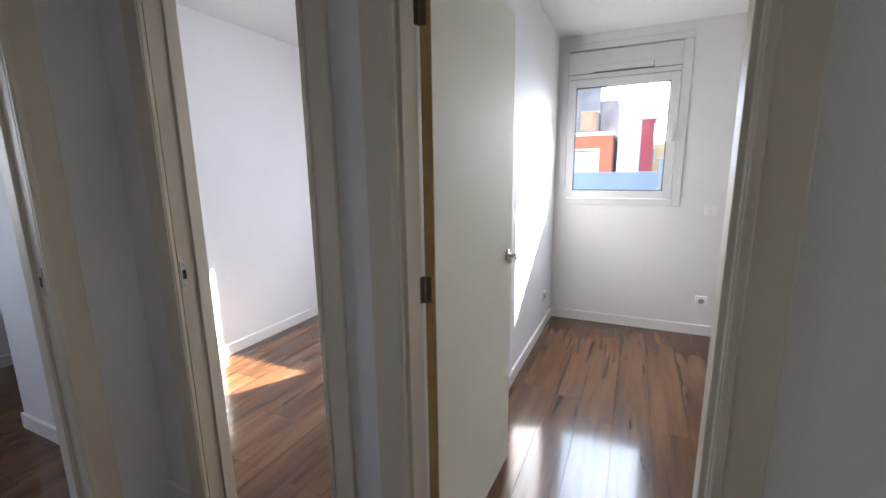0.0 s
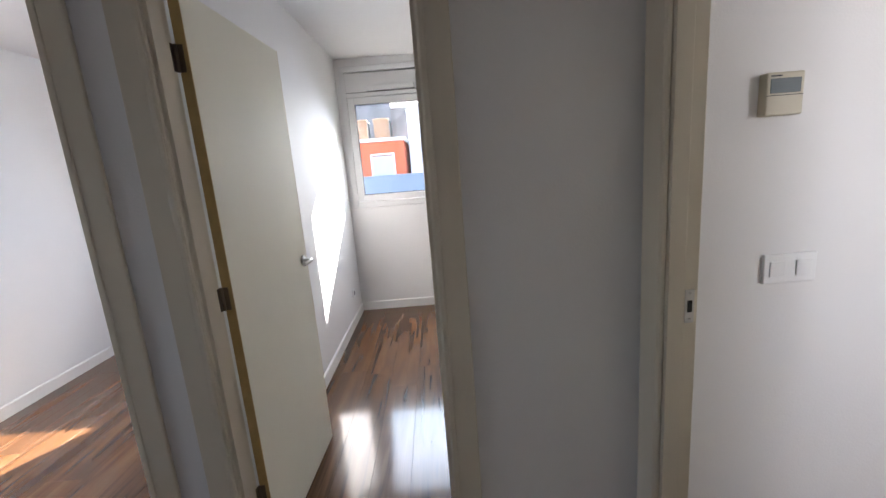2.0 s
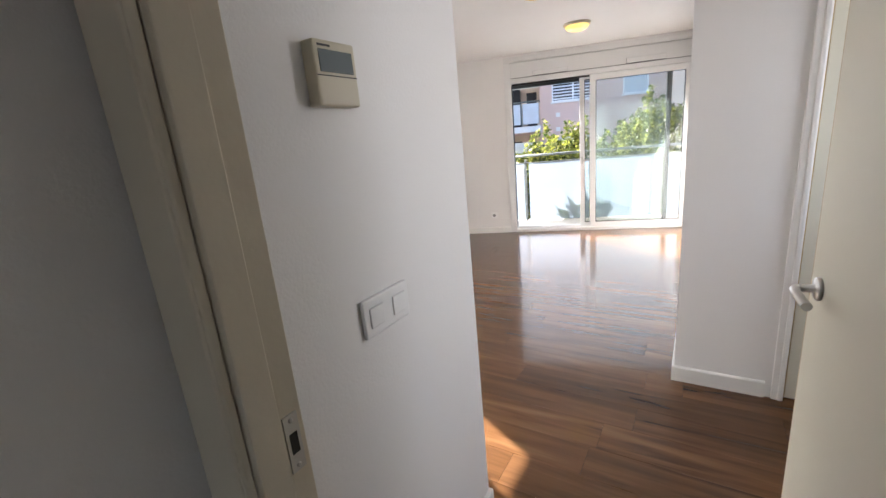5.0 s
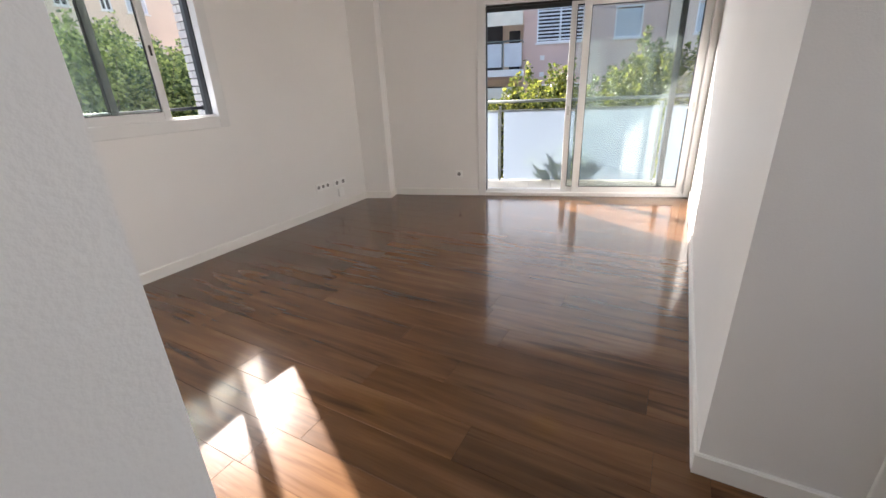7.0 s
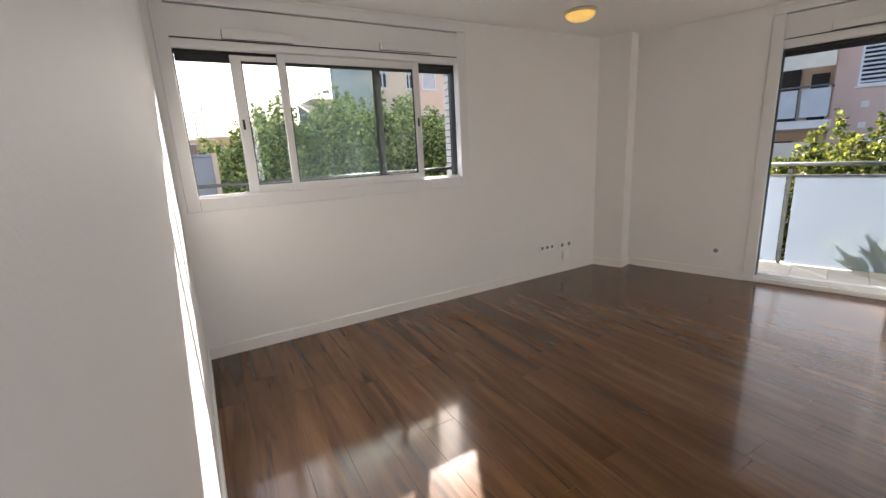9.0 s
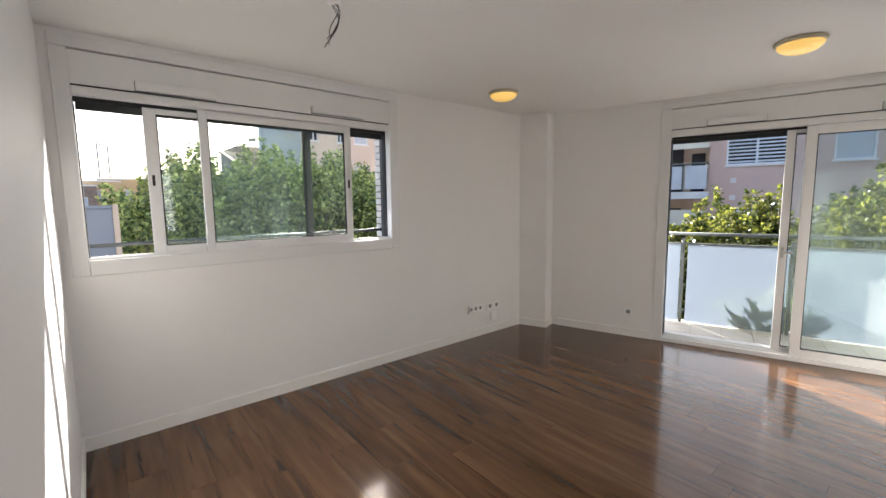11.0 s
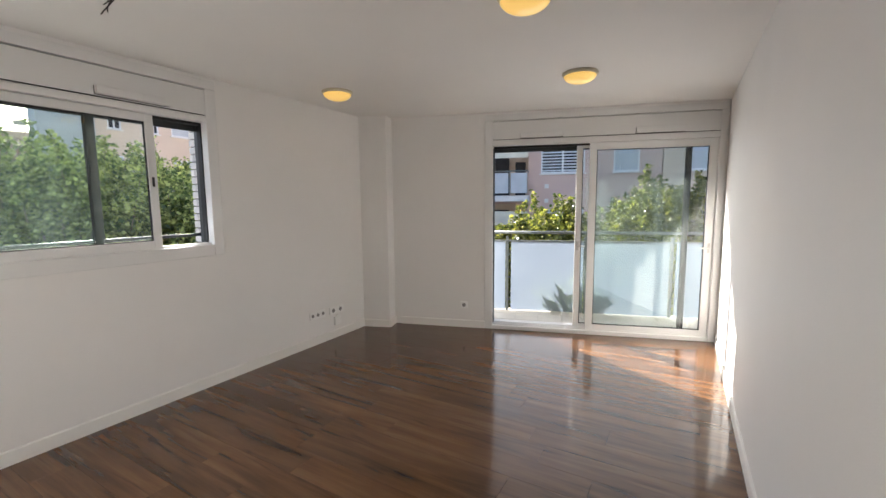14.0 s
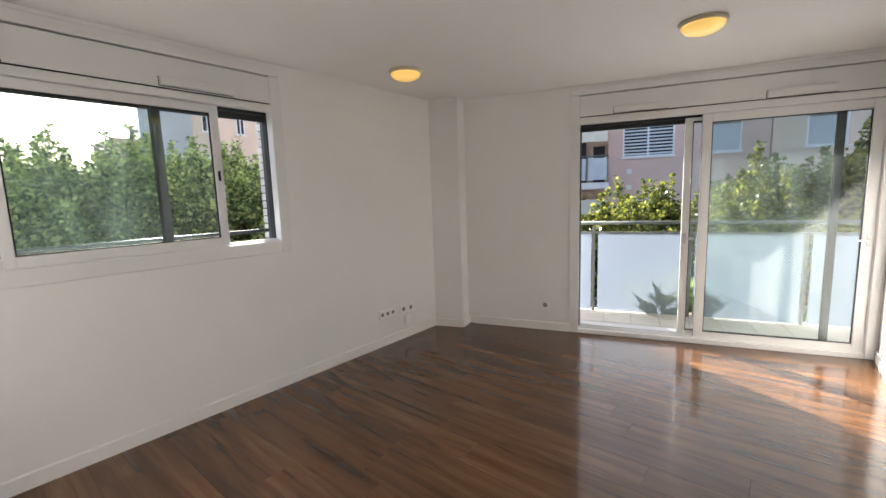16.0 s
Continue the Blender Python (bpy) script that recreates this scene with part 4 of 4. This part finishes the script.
for k in rows:
    dz = G + k * S
    b = part("balcony", boxes((-4.3, 0.10, -0.75, 1.6, 1.53 + dz, 1.78 + dz)), M_STUCCO, apt, "projecting white balcony slab")
    part("railing", tube([(-4.25, -0.7, 2.82 + dz), (0.05, -0.7, 2.82 + dz), (0.05, 0.0, 2.82 + dz)], 0.03, 8), M_GREYSTEEL, b)
    for x in (-3.0, -1.6, -0.72):
        part("post", boxes((x - 0.02, x + 0.02, -0.72, -0.68, 1.78 + dz, 2.82 + dz)), M_GREYSTEEL, b)
    for x0, x1 in ((-4.2, -3.05), (-2.95, -1.65), (-1.55, -0.77), (-0.67, 0.03)):
        part("panel", boxes((x0, x1, -0.71, -0.69, 1.88 + dz, 2.74 + dz)), M_SHUTTER, b, "grey glass balustrade panel")
    aw = part("awning", boxes((-4.2, 0.05, -0.9, -0.2, 3.9 + dz, 3.93 + dz)), M_AWNING, b, "rolled-out canvas awning")
    part("valance", boxes((-4.2, 0.05, -0.92, -0.9, 3.35 + dz, 3.93 + dz)), M_AWNING, aw, "hanging striped canvas")
    # near-black sheet in place of the doorway's inner shade
    part("doorway", boxes((-3.2, -0.9, 1.5, 1.58, 1.8 + dz, 3.95 + dz)), M_DARK, b, "dark sheet painted as the shaded doorway")
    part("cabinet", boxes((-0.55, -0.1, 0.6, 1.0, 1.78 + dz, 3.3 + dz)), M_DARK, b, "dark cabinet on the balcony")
for dz in (0, -S):
    for z in (2.18, 1.55):
        part("vent", boxes((0.75, 0.93, -0.03, 0.02, z + dz + G - 0.09, z + dz + G + 0.09)), M_STUCCO, apt, "small square air vent")

nb = thing("apartment_building", pose(8.62, 24, -6.5), "sand-coloured apartment building behind the trees", "building")
wins, holes = [], []
for k in (-2, -1, 0, 1, 2):
    dz = G + k * 2.62
    for x0, x1, st in [(2.58, 3.14, "glass"), (4.31, 4.78, "glass"), (5.38, 6.33, "roller"), (8.2, 8.8, "glass"), (9.8, 10.8, "roller"), (12.6, 13.6, "roller")]:
        wins.append((x0, x1, 2.47 + dz, 3.86 + dz, st))
        holes.append((x0, x1, 2.47 + dz, 3.86 + dz))
part("wall", holed(2.0, 16, 0, 19, 0.3, holes), M_SAND, nb, "sand-coloured facade")
part("wall", boxes((0, 2.0, -0.3, 0.5, 0, 19)), M_GREYWALL, nb, "blue-grey stair tower")
part("core", boxes((2.0, 16, 0.5, 4, 0, 19)), M_SAND, nb)
part("roof", boxes((-0.1, 16.2, -0.5, 4.1, 19, 19.3)), M_ROOF, nb)
for w in wins:
    house_window(nb, *w)


def plain_house(x, y, w, d, top, wall_mat, label, windows=(), roof="flat"):
    h = thing("house", pose(x, y, -6.5), label, "house")
    z = top + G
    part("wall", holed(0, w, 0, z, 0.25, windows), wall_mat, h)
    part("core", boxes((0, w, 0.4, d, 0, z)), wall_mat, h)
    if roof == "flat":
        part("roof", boxes((-0.08, w + 0.08, -0.08, d + 0.08, z, z + 0.12), bevel=0.02), M_STUCCO, h)
    else:
        bm = bmesh.new()
        v = [bm.verts.new(c) for c in ((-0.3, -0.4, z), (w + 0.3, -0.4, z), (w + 0.3, d, z + 1.0), (-0.3, d, z + 1.0), (-0.3, -0.4, z + 0.14), (w + 0.3, -0.4, z + 0.14), (w + 0.3, d, z + 1.14), (-0.3, d, z + 1.14))]
        for f in ((0, 1, 2, 3), (7, 6, 5, 4), (0, 4, 5, 1), (1, 5, 6, 2), (2, 6, 7, 3), (3, 7, 4, 0)):
            bm.faces.new([v[i] for i in f])
        bmesh.ops.recalc_face_normals(bm, faces=bm.faces[:])
        r = part("roof", bm, M_ROOF, h, "terracotta tiled roof")
        for k in range(int(w / 0.25)):
            part("tile_row", tube([(0.1 + k * 0.25, -0.42, z + 0.15), (0.1 + k * 0.25, d, z + 1.15)], 0.05, 6), M_ROOF, r)
    for x0, x1, z0, z1 in windows:
        house_window(h, x0, x1, z0, z1, "roller")
    return h


low = plain_house(8.75, 30, 2.6, 3.5, 4.15, M_LOWWALL, "low house with a tiled roof behind the trees", roof="tiles")
part("terrace_room", boxes((0.9, 3.6, 3.6, 7.0, 0, 5.75 + G), (0.35, 0.9, 3.6, 6.0, 0, 5.5 + G)), M_LOWWALL, low, "grey roof-terrace room")
fl = thing("flag", pose(11.7, 36, 5.6), "small flag on a thin pole", "flag")
part("pole", tube([(0, 0, 0), (0, 0, 1.3)], 0.03, 6), M_GREYSTEEL, fl)
part("cloth", prism([(0, 0), (-0.5, 0.15), (-0.5, 0.17), (0, 0.02)], 0.85, 1.15), M_GREYSTEEL, fl)
plain_house(1.7, 60, 5.5, 8, 4.5, M_OCHRE, "ochre house far off with small windows", [(0.6, 1.3, 8.5, 9.9), (2.2, 2.9, 8.5, 9.9), (3.8, 4.5, 8.5, 9.9)])
plain_house(-2.4, 52, 4.0, 8, 3.4, M_ROOF, "brick-red house far off", [(2.6, 3.3, 7.6, 8.9)])
plain_house(-0.6, 66, 3.4, 8, 4.2, M_TERRA, "pale far house between the others")


def antenna(x, y, z, h):
    a = thing("roof_antenna", pose(x, y, z), "thin roof aerial with crossbars", "aerial", "roof aerials")
    part("mast", tube([(0, 0, 0), (0, 0, h)], 0.08, 6), M_GREYSTEEL, a)
    for k in range(4):
        part("crossbar", boxes((-0.7 + 0.08 * k, 0.7 - 0.08 * k, -0.03, 0.03, h - 0.5 - 0.12 * k, h - 0.45 - 0.12 * k)), M_GREYSTEEL, a)
    for k in range(7):
        part("element", boxes((-0.6 + 0.2 * k - 0.02, -0.6 + 0.2 * k + 0.02, -0.03, 0.03, h - 0.9, h - 0.1)), M_GREYSTEEL, a)
    return a


antenna(1.95, 60.5, 4.6, 4.4)
antenna(2.85, 60.5, 4.6, 4.0)

scr = thing("terrace_screen", pose(0.2, 6.0, -6.5), "blue-grey sheet metal terrace wall with a post", "screen wall")
part("sheet", boxes((0, 1.70, 0, 0.05, 0, 7.98), bevel=0.004), M_BLUEGREY, scr)
part("post", boxes((1.70, 1.75, -0.02, 0.07, 0, 8.02), bevel=0.004), M_LOWWALL, scr)
part("coping", boxes((-0.02, 1.70, -0.03, 0.08, 7.98, 8.01), bevel=0.003), M_BLUEGREY, scr)

# seen from the bedroom
plain_house(-2.75, 14, 1.96, 4.5, 2.38, M_ORANGE, "orange-red rendered roof room with a beige shutter", [(0.79, 1.62, 7.2, 8.50)])
for x, w in ((-2.27, 0.24), (-1.54, 0.27)):
    tk = thing("chimney_pot", pose(x, 14.6, 2.50), "squat pale terracotta chimney pot on the roof", "chimney", "chimney pots")
    part("pot", lathe([(w, 0), (w * 0.97, 0.35), (w, 0.62), (w * 1.06, 0.63), (w * 1.06, 0.68), (w * 0.8, 0.68)], 20), M_TERRA, tk)
    part("pipe", tube([(w + 0.06, 0, 0), (w + 0.06, 0, 0.55), (w * 0.7, 0, 0.66)], 0.03, 8), M_DARKALU, tk)
plain_house(-0.67, 15.2, 0.70, 4, 3.58, M_STUCCO, "tall narrow white rendered wall block")
plain_house(0.04, 15.0, 0.35, 4, 2.90, M_RED, "narrow dark red rendered wall block")
plain_house(-5.0, 20, 3.35, 5, 5.15, M_STONE, "dark weathered stone building")
plain_house(-1.66, 20.3, 0.95, 5, 4.28, M_STONE, "dark lower wing of the stone building")
plain_house(0.5, 55, 3.0, 6, 4.0, M_OCHRE, "ochre house far off", [(0.8, 1.4, 8.5, 9.7)])
bp = thing("blue_parapet", pose(-4, 12.4, -6.5), "pale blue painted terrace parapet", "parapet")
part("sheet", boxes((0, 6.2, 0, 0.12, 0, 7.74), bevel=0.01), M_BLUE, bp)
part("cap", boxes((-0.02, 6.22, -0.03, 0.15, 7.74, 7.78), bevel=0.008), M_BLUE, bp)


# ---------- trees ----------
def tree(x, y, top, spread, seed, leaves, leaf_size, mat, base=-6.5, low=None):
    """A street tree: bent trunk, limbs, and a crown of single folded leaves in uneven clusters."""
    rnd = np.random.RandomState(seed)
    t = thing("plane_tree", pose(x, y, base), "leafy green plane tree along the street", "tree", "street trees")
    hgt = top - base
    low = (hgt - 2.2 * spread) if low is None else low - base
    tp = [(0.25 * math.sin(0.7 * k + seed), 0.2 * math.cos(0.9 * k + seed), hgt * 0.72 * k / 7) for k in range(8)]
    part("trunk", tube(tp, [0.19 - 0.016 * k for k in range(8)], 10), M_BARK, t)
    body = hgt - 0.35
    mid = (body + low) / 2
    tips = []
    for k in range(70):
        a, u = rnd.uniform(0, 2 * math.pi), rnd.uniform(-1, 1)
        r = spread * math.sqrt(max(0.05, 1 - u * u)) * rnd.uniform(0.45, 1.0) * (0.85 + 0.3 * math.sin(3 * a + seed))
        tips.append(Vector((r * math.cos(a), r * math.sin(a), mid + u * (body - low) / 2 * rnd.uniform(0.8, 1.0))))
    for k in range(12):
        s = Vector(tp[3 + k % 5])
        e = tips[k * 3]
        m = (s + e) / 2 + Vector((0, 0, 0.25))
        part("limb", tube([s, m, e], [0.07, 0.045, 0.015], 6), M_BARK, t)
    shoots = 0
    for k in range(44):
        a, r = rnd.uniform(0, 2 * math.pi), spread * math.sqrt(rnd.uniform(0, 0.9))
        zt = mid + (body - low) / 2 * math.sqrt(max(0.05, 1 - (r / spread) ** 2)) * rnd.uniform(0.82, 0.98)
        lean, ln = rnd.normal(0, 0.18, 2), rnd.uniform(0.3, 1.0)
        foot = Vector((r * math.cos(a), r * math.sin(a), zt))
        tip = foot + Vector((lean[0], lean[1], 1)) * ln
        part("twig", tube([foot - Vector((0, 0, 0.3)), tip], [0.012, 0.004], 4), M_BARK, t)
        tips += [foot.lerp(tip, q / 7) for q in range(8)]
        shoots += 8
    tip_arr = np.array([tuple(v) for v in tips])
    loose = np.array([1.0] * 70 + [0.34, 0.32, 0.29, 0.26, 0.22, 0.18, 0.14, 0.10] * (shoots // 8))
    share = np.where(loose < 1, loose * 0.36, 1.0)
    pick = rnd.choice(len(tips), leaves, p=share / share.sum())
    c = tip_arr[pick] + np.clip(rnd.normal(0, 1, (leaves, 3)), -1.7, 1.7) * np.array((0.30, 0.30, 0.25)) * (spread / 1.8 * loose[pick])[:, None]
    nrm = np.array((0, 0, 0.6)) + rnd.normal(0, 0.75, (leaves, 3))
    nrm /= np.linalg.norm(nrm, axis=1)[:, None]
    d = np.cross(nrm, rnd.normal(0, 1, (leaves, 3)))
    d /= np.linalg.norm(d, axis=1)[:, None]
    q = np.cross(nrm, d)
    sz = leaf_size * rnd.uniform(0.6, 1.25, leaves)[:, None]
    v = np.stack([c, c + d * sz * 0.45 + q * sz * 0.42 + nrm * sz * 0.10, c + d * sz, c + d * sz * 0.45 - q * sz * 0.42 + nrm * sz * 0.10], 1).reshape(-1, 3)
    idx = np.arange(leaves) * 4
    faces = np.concatenate([np.stack([idx, idx + 1, idx + 2], 1), np.stack([idx, idx + 2, idx + 3], 1)]).tolist()
    me = bpy.data.meshes.new("crown")
    me.from_pydata(v.tolist(), [], faces)
    me.materials.append(mat)
    cr = new("crown", me)
    cr.parent = t
    return t


for k, (x, y, top, sp, lv) in enumerate([(3.1, 10.2, 2.3, 1.6, 26000), (4.9, 10.0, 2.6, 1.8, 30000), (6.9, 10.3, 2.35, 1.75, 28000), (8.8, 11.2, 2.1, 1.8, 22000), (3.9, 12.5, 2.75, 1.7, 20000), (6.1, 12.8, 2.85, 1.9, 24000), (8.0, 13.4, 3.0, 1.8, 20000)]):
    tree(x, y, top, sp, 11 + k, int(lv * 1.15), 0.088, M_LEAF, low=-2.5)
# balcony-side crowns take the leaf colour darkened for shade
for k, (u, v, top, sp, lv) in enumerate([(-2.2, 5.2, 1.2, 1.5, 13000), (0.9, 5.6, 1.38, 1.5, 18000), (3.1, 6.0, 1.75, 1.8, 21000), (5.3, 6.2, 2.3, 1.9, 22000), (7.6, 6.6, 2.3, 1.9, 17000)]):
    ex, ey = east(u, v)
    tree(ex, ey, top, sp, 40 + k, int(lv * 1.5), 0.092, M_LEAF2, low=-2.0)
sh = thing("balcony_plant", EAST @ pose(0.98, 1.28, -0.6), "dark leafy plant in a trough behind the glass", "plant")
part("trough", boxes((-0.35, 0.35, -0.1, 0.12, 0.3, 0.52), bevel=0.01), M_TERRA, sh)
rp = random.Random(4)
lb = bmesh.new()
for k in range(130):
    a, ln = rp.uniform(0, 6.28), rp.uniform(0.08, 0.36)
    p0 = Vector((rp.choice((-0.2, 0.12, 0.16)) + rp.uniform(-0.1, 0.12), rp.uniform(-0.09, 0.02), 0.52 + rp.uniform(0, 0.34)))
    d = Vector((math.cos(a), 0.25 * math.sin(a), rp.uniform(0.2, 1.0))).normalized()
    q = Vector((-d.z, 0.2, d.x)).normalized() * 0.035
    vs = [lb.verts.new(p0 + d * ln * f + q * g) for f, g in ((0, 0), (0.5, 1), (1, 0), (0.5, -1))]
    lb.faces.new(vs)
part("leaves", lb, M_LEAF, sh)



# ---------- laminate planks ----------
FLOOR = structure("floor", prism([(-4.4, -1.32), (3.05, -1.32), (3.05, 0.145), (7.2, 0.145), east(2.60, 0.0), east(-1.5, 0.0), (-4.4, Y_OUT)], -0.008, -0.004), M_BLACK,
                  "dark walnut laminate floor in long boards", "floor")
PLANK_W, PLANK_L = 0.19, 1.28
plank_mesh = {}


def plank(x0, x1, y0, y1):
    if x1 - x0 < 0.01 or y1 - y0 < 0.02:
        return
    g = 0.0003
    key = (round(x1 - x0, 3), round(y1 - y0, 3))
    if key not in plank_mesh:
        w, l = (x1 - x0) / 2 - g, (y1 - y0) / 2 - g
        bm = boxes((-w, w, -l, l, -0.006, 0.0))
        bmesh.ops.bevel(bm, geom=[e for e in bm.edges if all(v.co.z > -0.001 for v in e.verts)], offset=0.0007, segments=1, affect="EDGES")
        me = bpy.data.meshes.new("plank")
        bm.to_mesh(me)
        bm.free()
        me.materials.append(M_FLOOR)
        plank_mesh[key] = me
    ob = new("plank", plank_mesh[key])
    ob.parent = FLOOR
    ob.location = ((x0 + x1) / 2, (y0 + y1) / 2, 0)


SHIFT = 0.098                                  # where the first row of boards begins
ENDS = {12: 1.69, 14: 1.68, 19: 1.39, 13: 2.36, 15: 2.60, 16: 3.0}   # board ends by row


def row(a, b, i, y0, y1, rnd):
    """One row of boards from y0 to y1."""
    y = ENDS[i] if i in ENDS else y0 - rnd.uniform(0, PLANK_L)
    while y > y0:
        y -= PLANK_L
    while y < y1:
        plank(a, b, max(y, y0), min(y + PLANK_L, y1))
        y += PLANK_L


def lay(x0, x1, y0, y1, seed):
    rnd = random.Random(seed)
    i = math.floor((x0 - SHIFT) / PLANK_W)
    while i * PLANK_W + SHIFT < x1:
        row(max(x0, i * PLANK_W + SHIFT), min(x1, (i + 1) * PLANK_W + SHIFT), i, y0, y1, rnd)
        i += 1


X_E = 14 * PLANK_W + SHIFT                     # rows that run on from the entrance into the living room
lay(1.60, X_E, -1.22, Y_N, 3)
lay(X_E, 30 * PLANK_W + SHIFT, Y_S - 0.05, Y_N, 4)
i = 30
while i * PLANK_W + SHIFT < 7.1:               # towards the slanting wall
    a = i * PLANK_W + SHIFT
    top = min(Y_N, 2.609 - (a - 6.312) / math.tan(radians(16.7)) - 0.02 + 0.25)
    row(a, a + PLANK_W, i, Y_S - 0.05, top, random.Random(i))
    i += 1
lay(X_E, 2.98, -1.22, Y_S - 0.05, 8)
lay(-0.80, 1.58, Y_H - 0.02, Y_B, 5)
lay(-2.95, -0.80, Y_H - 0.02, Y_B, 6)
lay(-1.85, 1.60, -1.22, Y_H - 0.02, 7)
lay(-4.4, -3.0, -1.22, 2.3, 9)
lay(-3.0, -1.85, -1.22, Y_H - 0.02, 10)
